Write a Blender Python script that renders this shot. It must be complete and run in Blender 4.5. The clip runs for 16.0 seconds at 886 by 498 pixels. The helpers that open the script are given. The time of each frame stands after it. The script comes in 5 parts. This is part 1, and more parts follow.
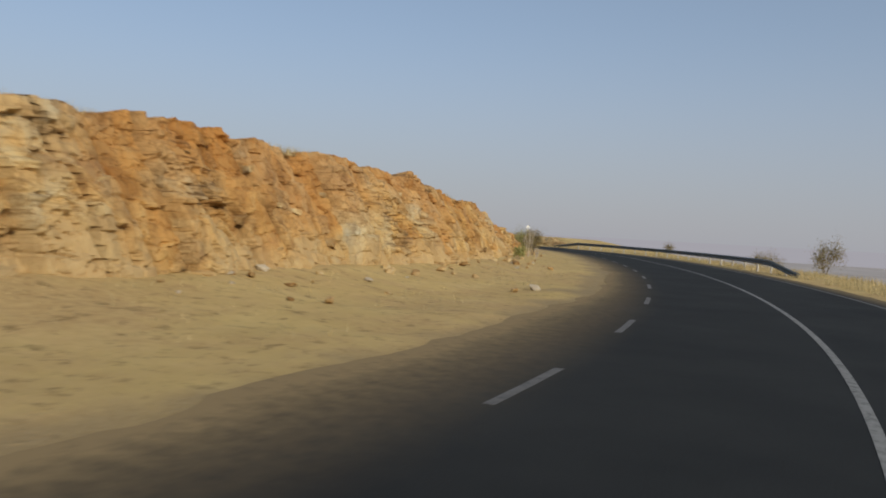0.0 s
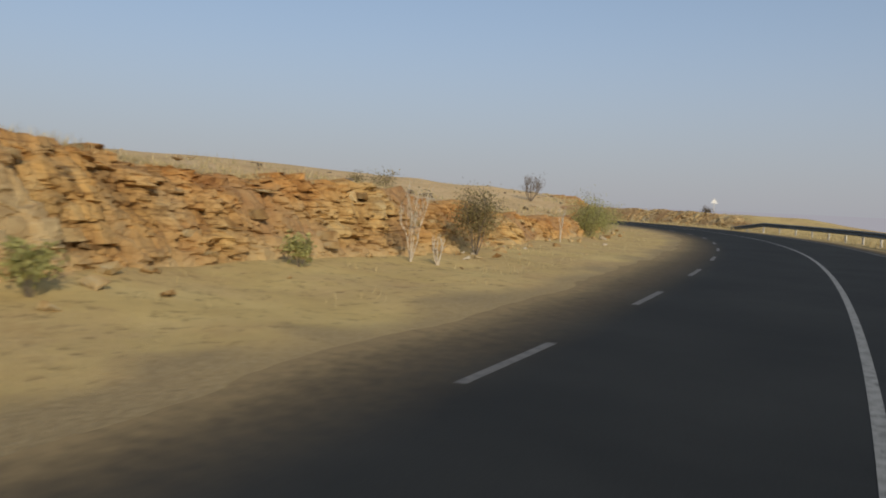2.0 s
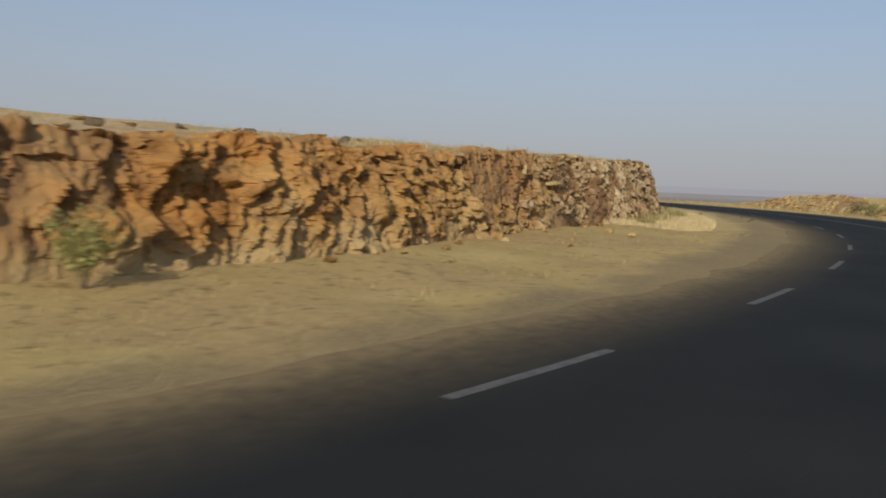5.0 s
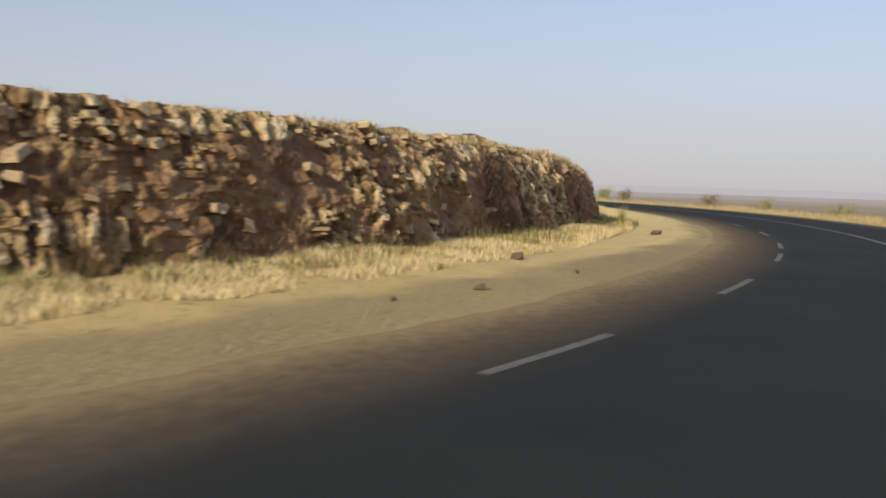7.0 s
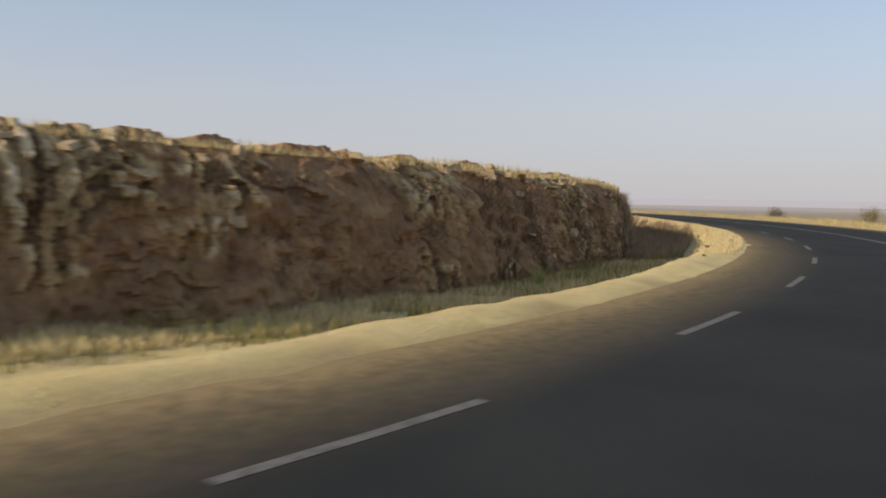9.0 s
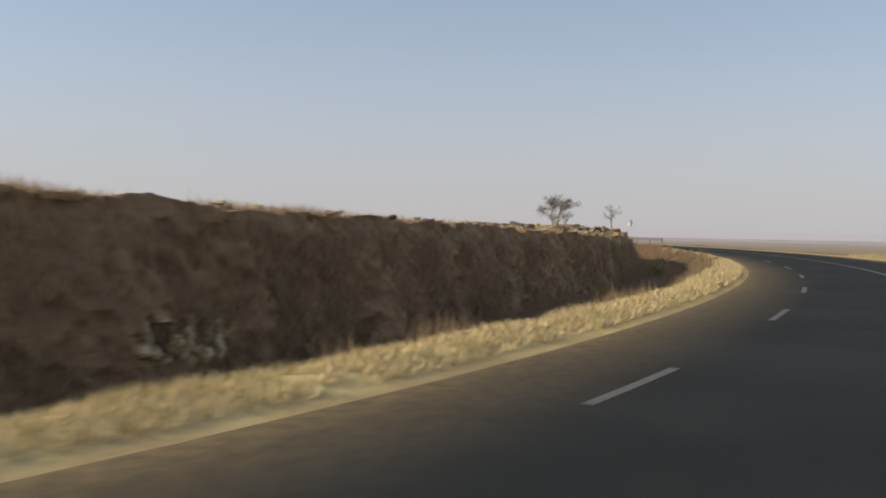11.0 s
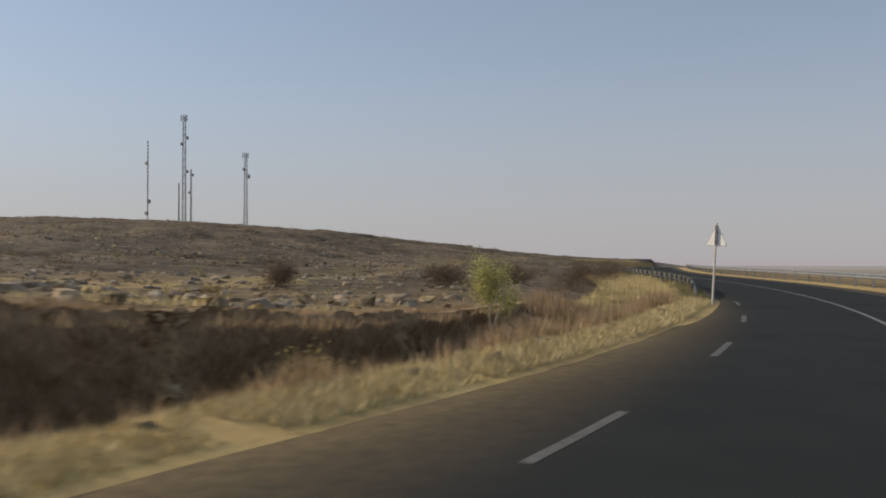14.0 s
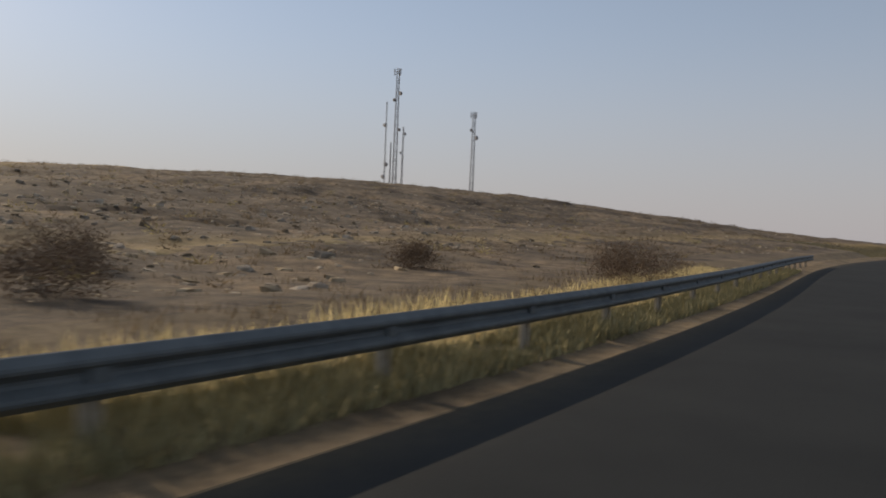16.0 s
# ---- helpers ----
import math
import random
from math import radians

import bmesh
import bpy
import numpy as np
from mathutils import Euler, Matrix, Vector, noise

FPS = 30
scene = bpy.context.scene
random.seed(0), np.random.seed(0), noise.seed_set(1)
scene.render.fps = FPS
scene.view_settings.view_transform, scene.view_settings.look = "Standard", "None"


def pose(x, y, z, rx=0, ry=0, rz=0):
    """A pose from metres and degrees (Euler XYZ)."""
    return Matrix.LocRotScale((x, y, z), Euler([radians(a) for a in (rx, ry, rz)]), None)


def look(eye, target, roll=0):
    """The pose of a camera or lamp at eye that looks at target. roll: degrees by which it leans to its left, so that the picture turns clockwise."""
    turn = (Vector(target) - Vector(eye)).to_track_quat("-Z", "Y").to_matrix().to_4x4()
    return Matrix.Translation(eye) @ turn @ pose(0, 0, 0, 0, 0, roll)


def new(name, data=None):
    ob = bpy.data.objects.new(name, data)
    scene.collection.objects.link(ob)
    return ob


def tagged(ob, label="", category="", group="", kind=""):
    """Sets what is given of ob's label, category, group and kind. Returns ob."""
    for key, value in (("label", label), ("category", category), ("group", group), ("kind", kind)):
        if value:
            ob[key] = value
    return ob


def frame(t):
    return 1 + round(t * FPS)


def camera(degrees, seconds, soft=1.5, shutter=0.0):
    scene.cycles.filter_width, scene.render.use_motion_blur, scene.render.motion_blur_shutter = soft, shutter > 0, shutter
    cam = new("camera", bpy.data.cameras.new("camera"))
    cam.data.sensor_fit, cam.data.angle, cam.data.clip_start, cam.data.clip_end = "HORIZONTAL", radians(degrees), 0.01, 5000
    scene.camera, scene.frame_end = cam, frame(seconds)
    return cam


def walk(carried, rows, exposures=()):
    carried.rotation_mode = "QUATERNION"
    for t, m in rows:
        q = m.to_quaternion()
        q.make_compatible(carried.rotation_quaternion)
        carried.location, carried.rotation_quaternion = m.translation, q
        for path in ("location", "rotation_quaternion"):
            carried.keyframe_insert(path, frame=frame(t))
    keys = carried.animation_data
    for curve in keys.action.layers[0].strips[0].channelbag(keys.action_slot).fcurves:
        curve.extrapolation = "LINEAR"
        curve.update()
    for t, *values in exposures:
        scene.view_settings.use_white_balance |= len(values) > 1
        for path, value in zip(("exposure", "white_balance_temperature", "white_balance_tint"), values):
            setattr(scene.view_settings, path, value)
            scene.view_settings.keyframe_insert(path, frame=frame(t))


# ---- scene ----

# ---------------------------------------------------------------- camera
cam = camera(54.5, 16.0, soft=1.8, shutter=0.16)
EYE = 1.55
# seconds, x, y, heading, pitch, lean
ROWS = [
    (0.0, -0.33, 0.00, 27.84, -1.32, 3.15),
    (0.5, -0.84, 9.32, 30.90, -3.53, 3.29),
    (1.0, -2.25, 18.41, 34.50, -3.71, 2.71),
    (1.5, -4.26, 27.27, 38.54, -3.57, 2.48),
    (2.0, -6.59, 35.91, 43.74, -3.29, 2.45),
    (2.5, -9.25, 44.36, 47.59, -2.49, 1.79),
    (3.0, -12.16, 52.66, 51.83, -2.71, 1.39),
    (3.5, -15.28, 60.81, 57.30, -2.64, 1.39),
    (4.0, -18.68, 68.78, 59.66, -1.91, 2.7),
    (4.5, -22.53, 76.53, 67.81, -3.26, 2.52),
    (4.7, -24.23, 79.56, 70.67, -4.36, 2.26),
    (5.2, -28.86, 86.95, 75.6, -4.6, 2.4),
    (5.7, -34.10, 93.96, 80.5, -4.7, 2.5),
    (6.2, -39.98, 100.51, 85.4, -4.75, 2.5),
    (6.8, -47.86, 107.65, 91.10, -4.76, 2.40),
    (7.0, -50.69, 109.82, 94.04, -4.59, 1.73),
    (7.5, -58.22, 114.68, 100.72, -4.77, 1.85),
    (8.0, -66.33, 118.62, 109.03, -4.04, 0.85),
    (8.5, -74.94, 121.50, 117.32, -3.88, 1.65),
    (8.7, -78.52, 122.29, 120.08, -3.63, 0.90),
    (9.2, -87.62, 123.47, 127.0, -3.6, 1.2),
    (9.7, -96.86, 123.51, 134.0, -3.55, 1.6),
    (10.2, -106.12, 122.52, 140.8, -3.5, 2.0),
    (10.8, -117.02, 120.00, 146.73, -2.71, 1.65),
    (11.0, -120.59, 118.83, 146.60, -1.41, 0.94),
    (11.2, -124.44, 117.27, 147.80, -1.36, 1.25),
    (11.4, -127.90, 115.84, 148.21, -1.88, 1.54),
    (11.5, -129.65, 115.00, 151.50, -3.37, 1.53),
    (11.6, -131.58, 113.98, 155.60, -3.07, 0.20),
    (11.8, -134.94, 112.13, 155.01, -2.62, 0.66),
    (12.0, -138.28, 110.18, 156.11, -2.76, -0.25),
    (12.5, -146.60, 104.80, 159.50, -2.92, -0.24),
    (13.0, -154.63, 98.93, 164.78, -4.58, -1.28),
    (13.5, -162.30, 92.17, 169.55, -4.82, -0.19),
    (14.0, -169.62, 84.80, 170.89, 0.68, 0.00),
    (14.5, -176.18, 76.84, 173.26, -1.01, 0.80),
    (15.0, -181.90, 68.45, 176.75, -2.12, 1.50),
    (15.4, -185.64, 61.07, 182.24, -1.95, 2.35),
    (15.5, -186.52, 59.22, 183.30, -2.28, 1.80),
    (15.7, -188.21, 55.45, 185.53, -1.70, 2.65),
    (16.0, -190.93, 49.91, 189.98, -1.50, 2.40),
]
walk(cam, [(t, pose(x, y, EYE, 90 + p, 0, h) @ pose(0, 0, 0, 0, 0, r)) for t, x, y, h, p, r in ROWS],
     exposures=[(0.0, -0.1, 6500, 10), (3.0, -0.14, 6500, 10), (3.5, -0.33, 6500, 10), (4.0, -0.17, 6500, 10), (4.7, -0.18, 6500, 10), (6.8, 0.35, 6900, 12), (8.7, 0.38, 6950, 12), (10.8, 0.40, 6900, 13), (11.4, 0.07, 7250, 8), (12.0, 0.22, 7050, 12), (13.5, 0.30, 7000, 11), (14.0, 0.04, 7000, 12), (14.5, 0.05, 7050, 13), (15.5, 0.05, 7150, 14), (16.0, 0.0, 7150, 14)])

# ---------------------------------------------------------------- light
SUN_DIR = Vector((0.866, -0.5, 0.0)).normalized()
SUN_UP = radians(25)
world = bpy.data.worlds.new("sky")
scene.world = world
world.use_nodes = True
wn = world.node_tree
sky = wn.nodes.new("ShaderNodeTexSky")
sky.sky_type = "NISHITA"
sky.sun_disc = False
sky.sun_elevation = SUN_UP
sky.sun_rotation = math.atan2(SUN_DIR.x, SUN_DIR.y)
sky.altitude = 1500
sky.air_density, sky.dust_density, sky.ozone_density = 1.0, 1.4, 1.8
haze = wn.nodes.new("ShaderNodeMix")
haze.data_type = "RGBA"
haze.inputs[7].default_value = (3.22, 3.76, 4.3, 1)
haze.inputs[0].default_value = 0.4
wn.links.new(sky.outputs[0], haze.inputs[6])
# a layer of lilac-grey dust lies low all round the horizon
up_way = wn.nodes.new("ShaderNodeSeparateXYZ")
wn.links.new(wn.nodes.new("ShaderNodeTexCoord").outputs["Generated"], up_way.inputs[0])
layer = wn.nodes.new("ShaderNodeMapRange")
layer.interpolation_type = "SMOOTHERSTEP"
layer.inputs["From Min"].default_value, layer.inputs["From Max"].default_value = -0.06, 0.32
layer.inputs["To Min"].default_value, layer.inputs["To Max"].default_value = 0.9, 0.0
wn.links.new(up_way.outputs["Z"], layer.inputs["Value"])
dust_layer = wn.nodes.new("ShaderNodeMix")
dust_layer.data_type = "RGBA"
dust_layer.inputs[7].default_value = (3.18, 3.20, 3.58, 1)
wn.links.new(layer.outputs[0], dust_layer.inputs[0])
wn.links.new(haze.outputs[2], dust_layer.inputs[6])
wn.links.new(dust_layer.outputs[2], wn.nodes["Background"].inputs[0])
wn.nodes["Background"].inputs[1].default_value = 0.119
sun_data = bpy.data.lights.new("sun", "SUN")
sun_data.energy, sun_data.angle, sun_data.color = 3.2, radians(0.6), (1.0, 0.88, 0.685)
sun = new("sun", sun_data)
way = SUN_DIR * math.cos(SUN_UP) + Vector((0, 0, math.sin(SUN_UP)))
sun.matrix_world = look(way * 100, (0, 0, 0))

# ---------------------------------------------------------------- the road's line
# curvature every 12.5 m along the centre line
BEND = [0.01173, 0.01045, 0.00539, 0.00476, 0.00347, 0.00406, 0.00671, 0.00882, 0.00971, 0.01081, 0.01255, 0.01405,
        0.01466, 0.01361, 0.0123, 0.01165, 0.01151, 0.00856, 0.00726, 0.00799, 0.00802, 0.00941, 0.01005, 0.00657,
        0.00521, 0.004, 0.002, -0.001, -0.003, -0.003, -0.002, -0.001, 0.0, 0.0, 0.0]
STEP = 0.25
S0, S1 = -60.0, 430.0
s_fwd = np.arange(0, S1 + STEP / 2, STEP)
k_fwd = np.interp(s_fwd, np.arange(len(BEND)) * 12.5, BEND)


def run(curv):
    psi = np.concatenate([[0], np.cumsum((curv[1:] + curv[:-1]) / 2 * STEP)])
    dx, dy = -np.sin(psi), np.cos(psi)
    x = np.concatenate([[0], np.cumsum((dx[1:] + dx[:-1]) / 2 * STEP)])
    y = np.concatenate([[0], np.cumsum((dy[1:] + dy[:-1]) / 2 * STEP)])
    return x, y, psi


xf, yf, pf = run(k_fwd)
n_back = int(-S0 / STEP)
xb, yb, pb = run(np.full(n_back + 1, -0.008))
LINE_S = np.concatenate([np.arange(-n_back, 0) * STEP, s_fwd])
LINE_X = np.concatenate([-xb[:0:-1], xf])
LINE_Y = np.concatenate([-yb[:0:-1], yf])
LINE_P = np.concatenate([pb[:0:-1], pf])


def place(s, lat):
    """World x, y of a point lat metres left of the centre line at s."""
    p = np.interp(s, LINE_S, LINE_P)
    return np.interp(s, LINE_S, LINE_X) - lat * np.cos(p), np.interp(s, LINE_S, LINE_Y) - lat * np.sin(p)


def heading(s):
    return float(np.interp(s, LINE_S, LINE_P))


def nearest(x, y):
    """s and lat of world points."""
    x, y = np.asarray(x, float).ravel(), np.asarray(y, float).ravel()
    s, lat = np.empty_like(x), np.empty_like(x)
    cx, cy, cs, cp = LINE_X[::8], LINE_Y[::8], LINE_S[::8], LINE_P[::8]
    for a in range(0, len(x), 4000):
        dx, dy = x[a:a + 4000, None] - cx, y[a:a + 4000, None] - cy
        k = (dx * dx + dy * dy).argmin(1)
        i = np.arange(len(k))
        ddx, ddy = dx[i, k], dy[i, k]
        along = -ddx * np.sin(cp[k]) + ddy * np.cos(cp[k])
        side = -ddx * np.cos(cp[k]) - ddy * np.sin(cp[k])
        d = np.hypot(ddx, ddy)
        lat[a:a + 4000] = np.where(np.abs(along) > 3, np.sign(side) * d, side)
        s[a:a + 4000] = cs[k] + np.clip(along, -1, 1)
    return s, lat


# ---------------------------------------------------------------- noise on arrays
def rand2(i, j, seed):
    h = (i.astype(np.int64) * 73856093) ^ (j.astype(np.int64) * 19349663) ^ (seed * 83492791)
    h = (h ^ (h >> 13)) * 1274126177
    h = h ^ (h >> 16)
    return (h & 0xFFFFF) / float(0xFFFFF)


def smooth_noise(x, y, seed=0):
    xi, yi = np.floor(x), np.floor(y)
    fx, fy = x - xi, y - yi
    fx, fy = fx * fx * (3 - 2 * fx), fy * fy * (3 - 2 * fy)
    a, b = rand2(xi, yi, seed), rand2(xi + 1, yi, seed)
    c, d = rand2(xi, yi + 1, seed), rand2(xi + 1, yi + 1, seed)
    return (a + (b - a) * fx) * (1 - fy) + (c + (d - c) * fx) * fy - 0.5


def fractal(x, y, seed=0, octaves=4):
    out, amp = 0, 1.0
    for o in range(octaves):
        out = out + amp * smooth_noise(x * 2 ** o, y * 2 ** o, seed + o * 7)
        amp *= 0.5
    return out


def cells(x, y, seed):
    """Nearest jittered cell: its random value, a second one, the offset from its centre and the gap to the next cell."""
    xi, yi = np.floor(x), np.floor(y)
    best = np.full(x.shape, 9.0)
    second = np.full(x.shape, 9.0)
    val, val2 = np.zeros(x.shape), np.zeros(x.shape)
    ox, oy = np.zeros(x.shape), np.zeros(x.shape)
    for di in (-1, 0, 1):
        for dj in (-1, 0, 1):
            ci, cj = xi + di, yi + dj
            px = ci + 0.15 + 0.7 * rand2(ci, cj, seed)
            py = cj + 0.15 + 0.7 * rand2(ci, cj, seed + 1)
            d = np.maximum(np.abs(x - px), np.abs(y - py)) + 0.25 * np.hypot(x - px, y - py)
            near = d < best
            second = np.where(near, best, np.minimum(second, d))
            val = np.where(near, rand2(ci, cj, seed + 2), val)
            val2 = np.where(near, rand2(ci, cj, seed + 3), val2)
            ox, oy = np.where(near, x - px, ox), np.where(near, y - py, oy)
            best = np.where(near, d, best)
    return val, val2, ox, oy, second - best


# ---------------------------------------------------------------- lie of the land
def asphalt_left(s):
    return np.interp(s, [-60, 15, 25, 40, 60, 75, 92, 125, 150, 175, 205, 240, 262, 278, 290, 430],
                     [5.2, 5.2, 4.7, 4.7, 5.0, 4.9, 4.7, 5.0, 5.2, 5.2, 5.1, 5.2, 5.5, 4.6, 4.0, 4.0])


def cut_foot(s):
    return np.interp(s, [-60, 5, 20, 27, 35, 40, 48, 55, 62, 72, 80, 86, 92, 105, 118, 131, 141, 150, 160, 168, 180, 195, 210, 235, 260, 300, 430],
                     [13, 11.8, 11.0, 10.1, 9.65, 9.6, 9.9, 9.6, 9.3, 9.5, 9.2, 9.5, 9.6, 10.9, 11.4, 10.1, 9.95, 10.0, 9.5, 9.0, 8.9, 9.2, 9.6, 9.8, 10.4, 10, 10])


def gravel_edge(s):
    """Where the packed gravel shoulder ends and the sand begins."""
    return np.interp(s, [-60, 30, 56, 61, 70, 92, 100, 118, 135, 150, 165, 172, 186, 205, 223, 232, 252, 276, 294, 430],
                     [5.9, 5.9, 5.9, 5.9, 5.9, 5.7, 5.9, 6.9, 7.0, 6.4, 5.8, 5.7, 5.3, 5.3, 5.35, 5.7, 5.9, 5.1, 3.2, 3.2])


def lay_back(s):
    """How far the face leans back beyond its usual lean."""
    return np.interp(s, [-60, 15, 26, 42, 52, 66, 76, 84], [0.3, 0.4, 0.95, 0.7, 0.55, 0.5, 0.2, 0.0])


def cut_top(s):
    return np.interp(s, [-60, 5, 22, 30, 37, 41, 46, 50, 55, 62, 69, 76, 81, 86, 91, 97, 108, 120, 130, 138, 148, 156, 165, 175, 190, 203, 208, 212, 218, 226, 235, 241, 247, 256, 262, 267, 273, 279, 288, 295, 430],
                     [3.35, 3.42, 3.42, 3.2, 2.88, 2.7, 2.3, 2.0, 1.85, 1.4, 1.1, 1.05, 1.2, 1.55, 1.85, 2.1, 2.3, 2.45, 2.58, 2.66, 2.68, 2.65, 2.42, 2.28, 2.18, 2.0, 1.85, 1.75, 1.6, 1.42, 1.27, 1.3, 1.4, 1.34, 1.18, 0.85, 0.4, 0.15, 0.05, 0.0, 0.0])


def land_left(s, lat, x, y):
    """Height of the land behind the cutting's edge."""
    back = np.maximum(lat - cut_foot(s), 0)
    g = 0.15 + 0.85 / (1 + np.exp(-(x + 88) / 9))
    rise = 5.3 * g * (1 - np.exp(-back / 36))
    z = cut_top(s) * np.exp(-back / 26) + rise
    z = z + np.interp(s, [195, 215, 235, 258, 275], [0, 0.3, 0.62, 0.6, 0]) * (1 - np.exp(-back / 3)) * np.exp(-back / 14)
    z = z + 10.6 * np.exp(-((x + 120) / 84) ** 2 - ((y + 155) / 125) ** 2) * np.clip(back / 60, 0, 1)
    z = z + 1.5 * np.exp(-((x + 198) / 42) ** 2 - ((y + 125) / 62) ** 2)
    # worn rock ledges on the hill
    q = z / 1.5 + 3.2 * fractal(x / 16, y / 16, 6, 4)
    f = q - np.floor(q)
    step_up = (np.clip((f - 0.72) / 0.2, 0, 1) - f) * 0.7
    z = z + step_up * np.clip((back - 12) / 15, 0, 1) * np.clip((-x - 95) / 20, 0, 1) * np.clip(2.2 * fractal(x / 11, y / 11, 8, 3) + 0.35, 0, 1)
    rough = np.clip(back / 6, 0.15, 1)
    return z + rough * (0.5 * fractal(x / 14, y / 14, 3, 4) + np.clip((-x - 90) / 20, 0, 1) * np.clip((back - 8) / 10, 0, 1) * 0.5 * fractal(x / 5.5, y / 5.5, 13, 3) + 0.18 * fractal(x / 2.5, y / 2.5, 5, 3))


def land_right(s, lat, x, y):
    off = np.maximum(-lat - 5, 0)
    bank = np.interp(s, [112, 122, 148.5, 151, 155, 157.5, 164, 171], [0, 0.8, 0.85, 0.35, 0.3, 0.8, 0.75, 0]) * np.clip((off - 3.0) / 1.6, 0, 1) * (1.5 + 0.4 * smooth_noise(s / 6, lat / 6, 9))
    deep = np.interp(s, [172, 195, 215, 240], [14, 11, 7, 3]) * (1 - np.exp(-np.maximum(off - np.interp(s, [92, 116, 172, 195], [3, 12, 12, 16]), 0) / 110))
    fall = -0.085 * np.maximum(off - 3, 0) * np.exp(-np.maximum(off - 3, 0) / 90) * (1 - np.interp(s, [168, 190], [1, 0]))
    return bank + fall - deep + np.clip(off / 3, 0, 1) * (0.22 * fractal(x / 9, y / 9, 11, 4) + 0.06 * fractal(x / 1.5, y / 1.5, 12, 2))


def verge(s, lat, x, y):
    """Roadside strip between asphalt and the foot of the cutting."""
    edge, foot = asphalt_left(s), cut_foot(s)
    u = np.clip((lat - edge) / np.maximum(foot - edge, 0.5), 0, 1)
    talus = np.interp(s, [0, 20, 42, 55, 125, 150, 200], [0.5, 0.45, 0.35, 0.2, 0.1, 0.1, 0.0]) * np.clip((u - 0.4) / 0.6, 0, 1) ** 1.6
    ditch = -0.85 * np.interp(s, [150, 205, 285, 300], [0, 1, 1, 0.3]) * np.clip((u - 0.28) / 0.25, 0, 1)
    ridge = 0.08 * np.interp(s, [100, 150, 285, 300], [0, 1, 1, 1]) * np.exp(-((u - 0.16) / 0.12) ** 2)
    bump = np.clip((lat - edge - 0.1) / 0.8, 0, 1) * (0.10 * fractal(x / 1.8, y / 1.8, 21, 4))
    z = -0.014 + 0.03 * np.clip((lat - edge) / 0.5, 0, 1) + talus + ditch + ridge + bump
    join = np.interp(s, [272, 292], [0, 1]) * np.clip((u - 0.6) / 0.4, 0, 1)
    return z * (1 - join) + join * land_left(s, np.maximum(lat, foot + 0.2), x, y)


# ---------------------------------------------------------------- materials
def material(name, rough=0.9, metal=0.0):
    m = bpy.data.materials.new(name)
    m.use_nodes = True
    b = m.node_tree.nodes["Principled BSDF"]
    b.inputs["Roughness"].default_value, b.inputs["Metallic"].default_value = rough, metal
    b.inputs["Specular IOR Level"].default_value = 0.25
    return m, m.node_tree, b


def node(nt, kind, **values):
    n = nt.nodes.new(kind)
    for key, v in values.items():
        n.inputs[key].default_value = v
    return n


def noise_tex(nt, scale, detail=6.0, rough=0.6, stretch=None, coord="Object"):
    c = nt.nodes.new("ShaderNodeTexCoord")
    n = node(nt, "ShaderNodeTexNoise", Scale=scale, Detail=detail, Roughness=rough)
    if stretch:
        mp = nt.nodes.new("ShaderNodeMapping")
        mp.inputs["Scale"].default_value = stretch
        nt.links.new(c.outputs[coord], mp.inputs[0])
        nt.links.new(mp.outputs[0], n.inputs["Vector"])
    else:
        nt.links.new(c.outputs[coord], n.inputs["Vector"])
    return n.outputs["Fac"]


def ramp(nt, fac, stops):
    r = nt.nodes.new("ShaderNodeValToRGB")
    while len(r.color_ramp.elements) < len(stops):
        r.color_ramp.elements.new(0.5)
    for e, (p, c) in zip(r.color_ramp.elements, stops):
        e.position, e.color = p, (*c, 1)
    nt.links.new(fac, r.inputs[0])
    return r.outputs[0]


def mix(nt, fac, a, b, blend="MIX"):
    m = nt.nodes.new("ShaderNodeMix")
    m.data_type, m.blend_type = "RGBA", blend
    for sock, v in ((m.inputs[0], fac), (m.inputs[6], a), (m.inputs[7], b)):
        if isinstance(v, (int, float)):
            sock.default_value = v
        elif isinstance(v, tuple):
            sock.default_value = (*v, 1)
        else:
            nt.links.new(v, sock)
    return m.outputs[2]


def bump(nt, b, height, strength=0.4, dist=0.02):
    n = nt.nodes.new("ShaderNodeBump")
    n.inputs["Strength"].default_value, n.inputs["Distance"].default_value = strength, dist
    nt.links.new(height, n.inputs["Height"])
    nt.links.new(n.outputs[0], b.inputs["Normal"])


def attr(nt, name):
    a = nt.nodes.new("ShaderNodeAttribute")
    a.attribute_name = name
    return a.outputs["Fac"]


def obj_random(nt):
    return nt.nodes.new("ShaderNodeObjectInfo").outputs["Random"]


